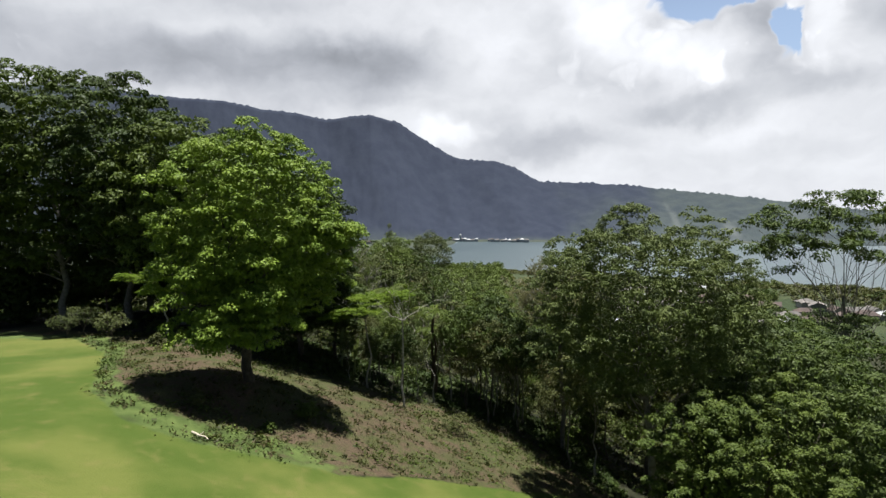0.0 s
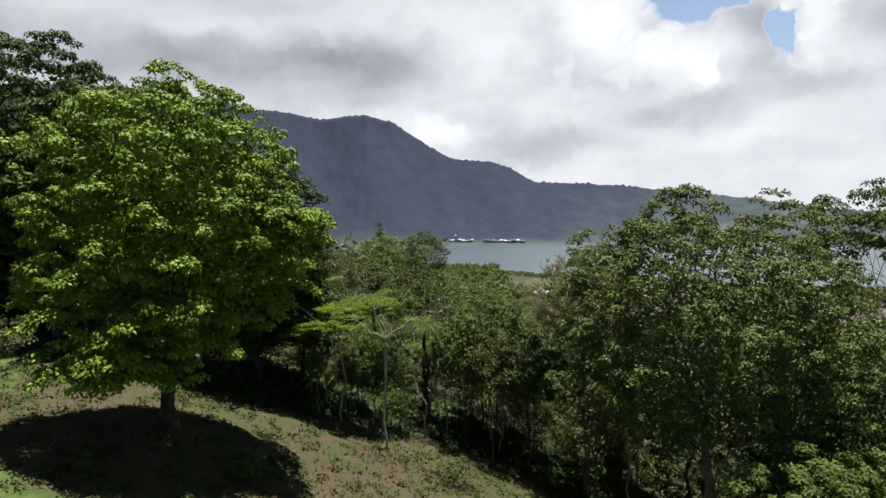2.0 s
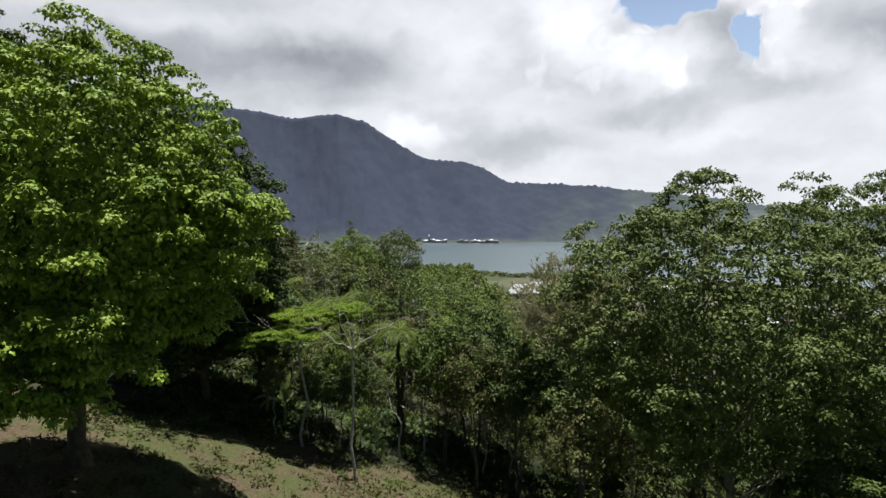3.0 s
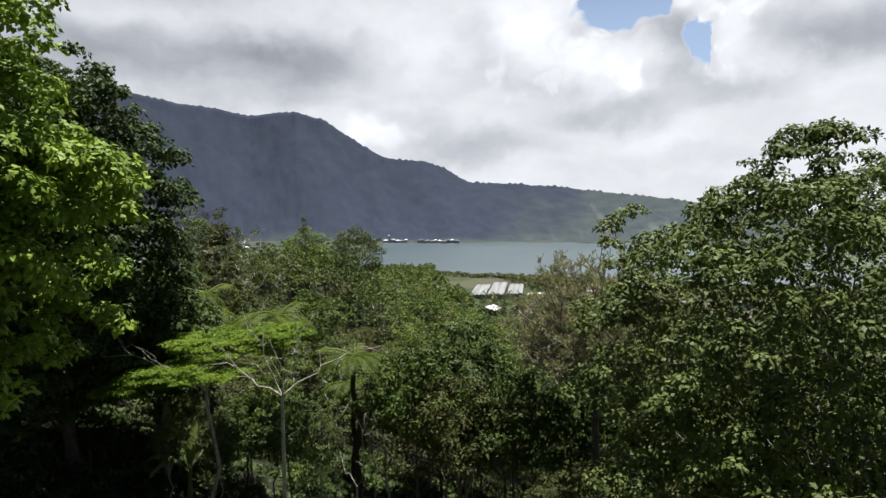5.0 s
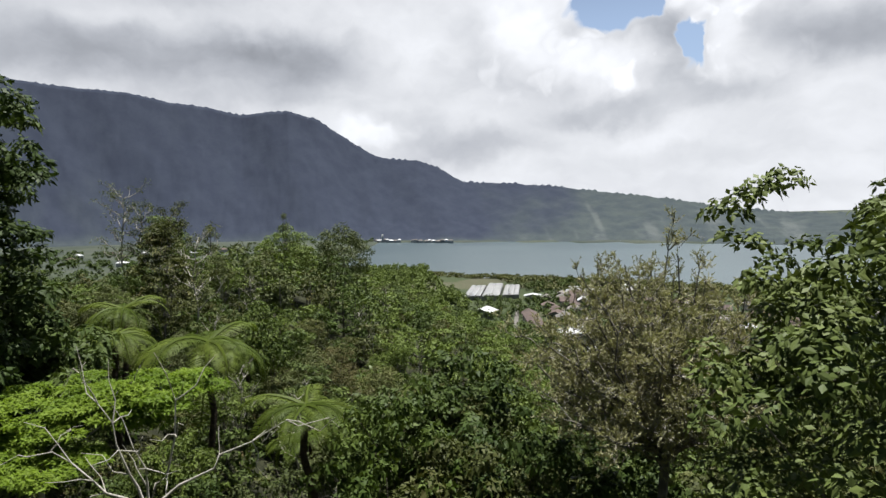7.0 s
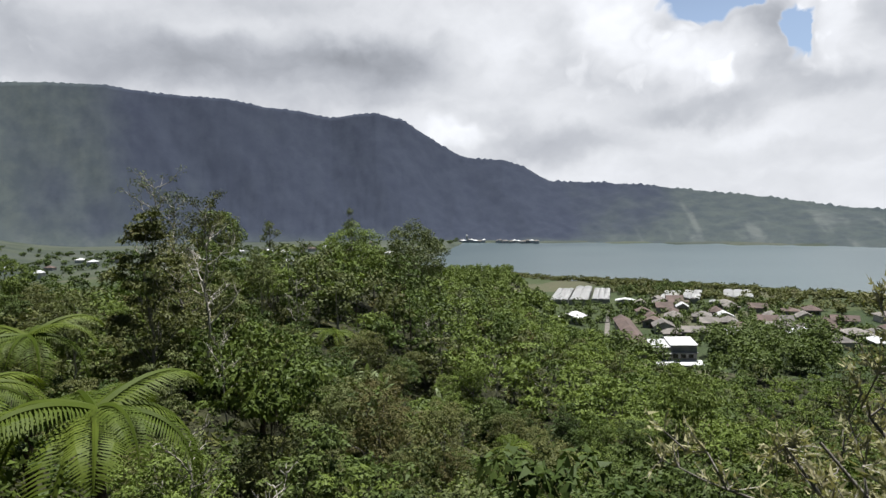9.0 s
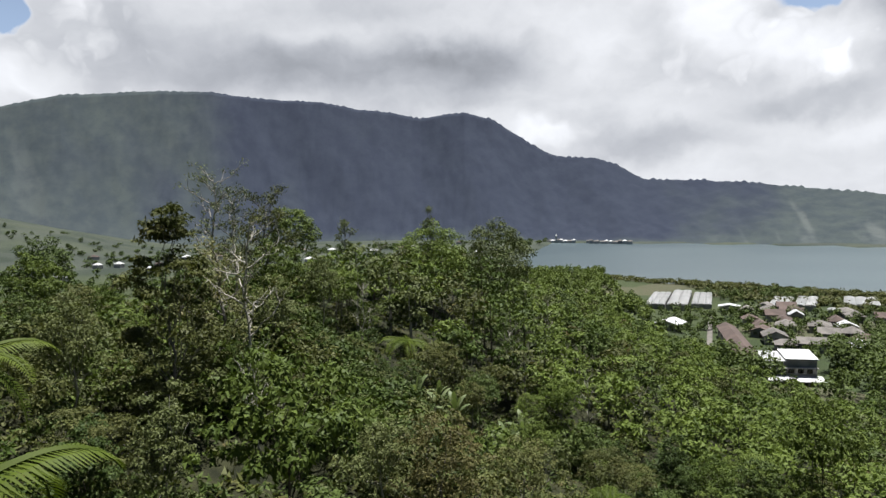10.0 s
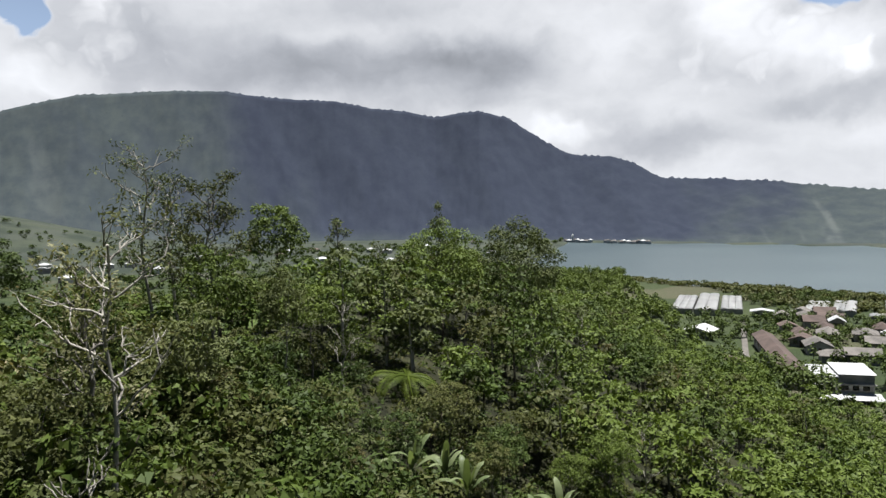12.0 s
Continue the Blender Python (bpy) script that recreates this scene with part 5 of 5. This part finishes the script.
def big_house():
    """Two joined blocks with sloping sheet roofs, a ledge over the lower windows and a low porch roof."""
    ob = thing("large_house", 60.6, 231, -42.0, "two-storey pale building with white sheet roofs and dark windows", "house", turn=-6, scale=0.88)
    part("wall", box_bm([(0, 0, -0.5, 5.8, 8.4, 6.9)]), WALL_GREY, ob, "grey plastered wall")
    part("wall", box_bm([(5.804, 0.5, -0.5, 14.2, 8.8, 7.4)]), WALL_GREY, ob, "grey plastered wall")
    part("roof", box_bm([(-3.1, -4.6, 0, 3.0, 4.8, 0.2)], 0.03), ROOF_WHITE, ob, "white sheet roof", m=pose(2.9, 4.2, 7.25, 6, 0, 0))
    part("roof", box_bm([(-4.4, -4.9, 0, 4.5, 4.8, 0.2)], 0.03), ROOF_WHITE, ob, "white sheet roof", m=pose(10.0, 4.6, 7.9, 6, 0, 0))
    for x0, x1, y0, h in ((-0.3, 6.0, 0.0, 0.0), (6.0, 14.5, 0.5, 0.0)):
        part("ledge", box_bm([(x0, y0 - 0.9, 0, x1, y0 + 0.02, 0.3)]), WALL_PALE, ob, m=pose(0, 0, 4.7))
        part("band", box_bm([(x0 + 0.3, y0 - 0.06, 0, x1 - 0.3, y0 - 0.003, 1.5)]), WALL_PALE, ob, "whitewashed lower wall", m=pose(0, 0, 3.2))
    for x, y, w in ((1.4, 0, 1.6), (4.4, 0, 1.4), (7.4, 0.5, 1.7), (9.9, 0.5, 1.5), (12.3, 0.5, 1.5)):
        window_part(ob, x, y - 0.08, 3.25, w, 1.3, -1)
    for x0, x1, y0, z in ((0.4, 6.4, 0.0, 2.5), (6.8, 15.6, 0.5, 2.35)):
        part("canopy", box_bm([(x0, -3.6, 0, x1, 0.2, 0.16)], 0.03), ROOF_WHITE, ob, "low white porch roof", m=pose(0, y0 - 0.2, z, 14, 0, 0))
        for k in range(3):
            part("post", box_bm([(-0.1, -0.1, -0.5, 0.1, 0.1, 1.75)]), WALL_PALE, ob, m=pose(x0 + 0.3 + k * (x1 - x0 - 0.6) / 2, y0 - 3.3, 0))


long_hall()
big_house()
house(49.5, 262, 9, 6.5, 2.4, 1.5, ROOF_BROWN, 8, "small house with worn red-brown tiled roof", hip=0)


def village():
    rng = np.random.default_rng(31)
    for row in range(9):
        for col in range(13):
            x, y = 79 + col * 9.5 + rng.uniform(-2.5, 2.5) + row * 1.5, 258 + row * 12.5 + rng.uniform(-2.5, 2.5) - col * 1.5
            if x + y > 470 or rng.random() < 0.22 or (y > 345 and x < 96) or (y < 262 and x < 84) or (x < 76 and y < 305):
                continue
            w, d = rng.uniform(4.2, 6.8), rng.uniform(5, 8.5)
            pale, grey = rng.random() < 0.07, rng.random() < 0.5
            house(x, y, w, d, rng.uniform(2.4, 2.9), rng.uniform(1.3, 2.0), ROOF_WHITE if pale else ROOF_GREY if grey else ROOF_BROWN, rng.choice([-14, 76, -20, 70]) + rng.uniform(-9, 9),
                  "village house with white sheet roof" if pale else "village house with weathered grey roof" if grey else "village house with brown tiled hip roof", WALL_PALE if rng.random() < 0.45 else WALL_GREY,
                  hip=0.0 if rng.random() < 0.4 else 0.8, windows=2)


village()


def lane():
    """The pale village track, a raised strip with worn edges."""
    bm = bmesh.new()
    pts = [(79, 352), (73, 330), (66, 304), (60.5, 283), (56.5, 262), (54, 245), (53, 230)]
    rows = []
    for i, (x, y) in enumerate(pts):
        z = float(land(x, y)) + 0.08
        rows.append([bm.verts.new((x - 0.9, y, z)), bm.verts.new((x + 0.9, y, z)), bm.verts.new((x + 1.0, y, z - 0.3)), bm.verts.new((x - 1.0, y, z - 0.3))])
    for a, b in zip(rows, rows[1:]):
        for k in range(4):
            bm.faces.new((a[k], a[(k + 1) % 4], b[(k + 1) % 4], b[k]))
    me = bpy.data.meshes.new("road")
    bmesh.ops.recalc_face_normals(bm, faces=bm.faces[:])
    bm.to_mesh(me)
    bm.free()
    me.materials.append(TARMAC)
    tagged(new("road", me), "narrow pale concrete lane between gardens", "road", kind="structure")


lane()


def far_town():
    rng = np.random.default_rng(41)
    for i in range(24):
        x = 22 + i * 5.4 + rng.uniform(-2, 2)
        y = 1234 - x + rng.uniform(-8, 8)
        if 70 < x < 84:
            continue
        ob = thing("far_house", x, y, PLAIN - 1.0, "small white house on the far shore", "house", "houses on the far shore", rng.uniform(-20, 20))
        w, d, h = rng.uniform(4, 9), rng.uniform(5, 8), rng.uniform(2.5, 5)
        part("wall", wall_bm(w, d, h), ROOF_WHITE, ob)
        part("roof", gable_bm(w, d, 2.0, 0.5, 0.2, 0.7), ROOF_WHITE if rng.random() < 0.45 else ROOF_GREY, ob, m=pose(0, 0, h))
    ob = thing("far_tower", 34, 1196, PLAIN - 1.0, "slim white tower on the far shore", "tower")
    part("shaft", box_bm([(-1.6, -1.6, 0, 1.6, 1.6, 12)], 0.2), ROOF_WHITE, ob)
    part("roof", gable_bm(3.4, 3.4, 3.0, 0.3, 0.2, 1.0), ROOF_WHITE, ob, m=pose(0, 0, 12))


far_town()


def far_farms():
    """Small pale houses strewn over the farmland beyond the wood."""
    rng = np.random.default_rng(43)
    for i in range(26):
        a, r = radians(-44 + 40 * (i + rng.random()) / 26), rng.uniform(620, 1120)
        x, y = r * math.sin(a), 60 + r * math.cos(a)
        if in_lake(np.array(x), np.array(y)) > -20:
            continue
        ob = thing("far_house", x, y, float(land(x, y)) - 0.2, "small pale farmhouse on the far plain", "house", "houses on the far plain", rng.uniform(-40, 40))
        w, d, h = rng.uniform(6, 13), rng.uniform(6, 10), rng.uniform(3.5, 6)
        part("wall", wall_bm(w, d, h), WALL_PALE, ob)
        part("roof", gable_bm(w, d, 2.4, 0.5, 0.2, 0.7), ROOF_WHITE if rng.random() < 0.6 else ROOF_BROWN, ob, m=pose(0, 0, h))


far_farms()


# ---------------------------------------------------------------- far woods
def far_woods(name, seed, points, label, leaf, per=150, size=0.75):
    rng = np.random.default_rng(seed)
    cl, pole = [], []
    for x, y, r, h in points:
        g = float(land(x, y))
        for _ in range(5):
            cl.append((x + rng.normal(0, r * 0.45), y + rng.normal(0, r * 0.45), g + h * rng.uniform(0.3, 0.8), r * 0.6, r * 0.6, h * 0.3))
        pole.append((bent(rng, (x, y, g - 0.3), (x, y, g + h * 0.7), 3, 0.02), 0.15, 0.05))
    v = clump_leaves(rng, cl, per * len(points), size, 0.7, 0.5, 0.5, 0.3, sides=3)
    tagged(new(name + "_stems", mesh_of(name + "_stems", *tubes(pole, 4), BARK)), "thin stems under far tree crowns", "woods", kind="stuff")
    return tagged(new(name, leaf_mesh(name, v, leaf, 3)), label, "woods", kind="stuff")


def far_points():
    rng = np.random.default_rng(51)
    slope, garden, shore, left = [], [], [], []
    for _ in range(6000):
        x, y = rng.uniform(-150, 150), rng.uniform(190, 560)
        g = float(land(x, y))
        if x < 47 and y > 226 and x + y < 575 and math.degrees(math.atan2(x, y - 60)) > -24 and len(slope) < 1150:
            slope.append((x, y, rng.uniform(1.8, 3.2), rng.uniform(5, 8.5)))
        elif g <= -40.5 and x > 47 and y < 420 and x + y < 560 and len(garden) < 560:
            if rng.random() < 0.6 and not (54 < x < 94 and 355 < y < 418) and not (104 < x < 160 and 345 < y < 392) and not (57 < x < 76 and 222 < y < 300):
                garden.append((x, y, rng.uniform(0.9, 2.0), rng.uniform(2, 5.5)))
    for _ in range(460):
        x = rng.uniform(-60, 260)
        shore.append((x, 578 - x + rng.uniform(-24, 5), rng.uniform(1.8, 3.4), rng.uniform(1.2, 3.2)))
    for _ in range(520):
        x = rng.uniform(92, 330)
        shore.append((x, rng.uniform(478, 572) - x, rng.uniform(1.4, 3.0), rng.uniform(1.6, 4.2)))
    for _ in range(900):
        a, r = radians(rng.uniform(-66, 1)), 240 + 950 * rng.random() ** 0.8
        x, y = r * math.sin(a), 60 + r * math.cos(a)
        if in_lake(np.array(x), np.array(y)) < -14:
            left.append((x, y, rng.uniform(2.5, 5), rng.uniform(4, 8)))
    return slope, garden, shore, left


slope, garden, shore, left = far_points()
for _x, _y in ((84, 226), (93, 236), (84, 243), (99, 248), (91, 252), (104, 236), (82, 216), (110, 252), (96, 222), (103, 258), (112, 240), (120, 254), (56, 224), (52, 236)):
    garden.append((_x, _y, 5.0, 9.5))
    garden.append((_x + 2.0, _y - 3.0, 4.0, 8.0))
far_woods("slope_woods", 61, slope, "dense green woods on the slope above the village", LEAF_MID, 120, 1.05)
far_woods("garden_trees", 62, garden, "scattered dark green trees between the village gardens", LEAF_DARK, 110, 0.7)
far_woods("shore_bushes", 63, shore, "dark bushes and hedges along the lake shore", LEAF_OLIVE, 60, 1.1)
far_woods("plain_trees", 64, left, "scattered trees and hedges over the far farmland", LEAF_DARK, 80, 1.9)
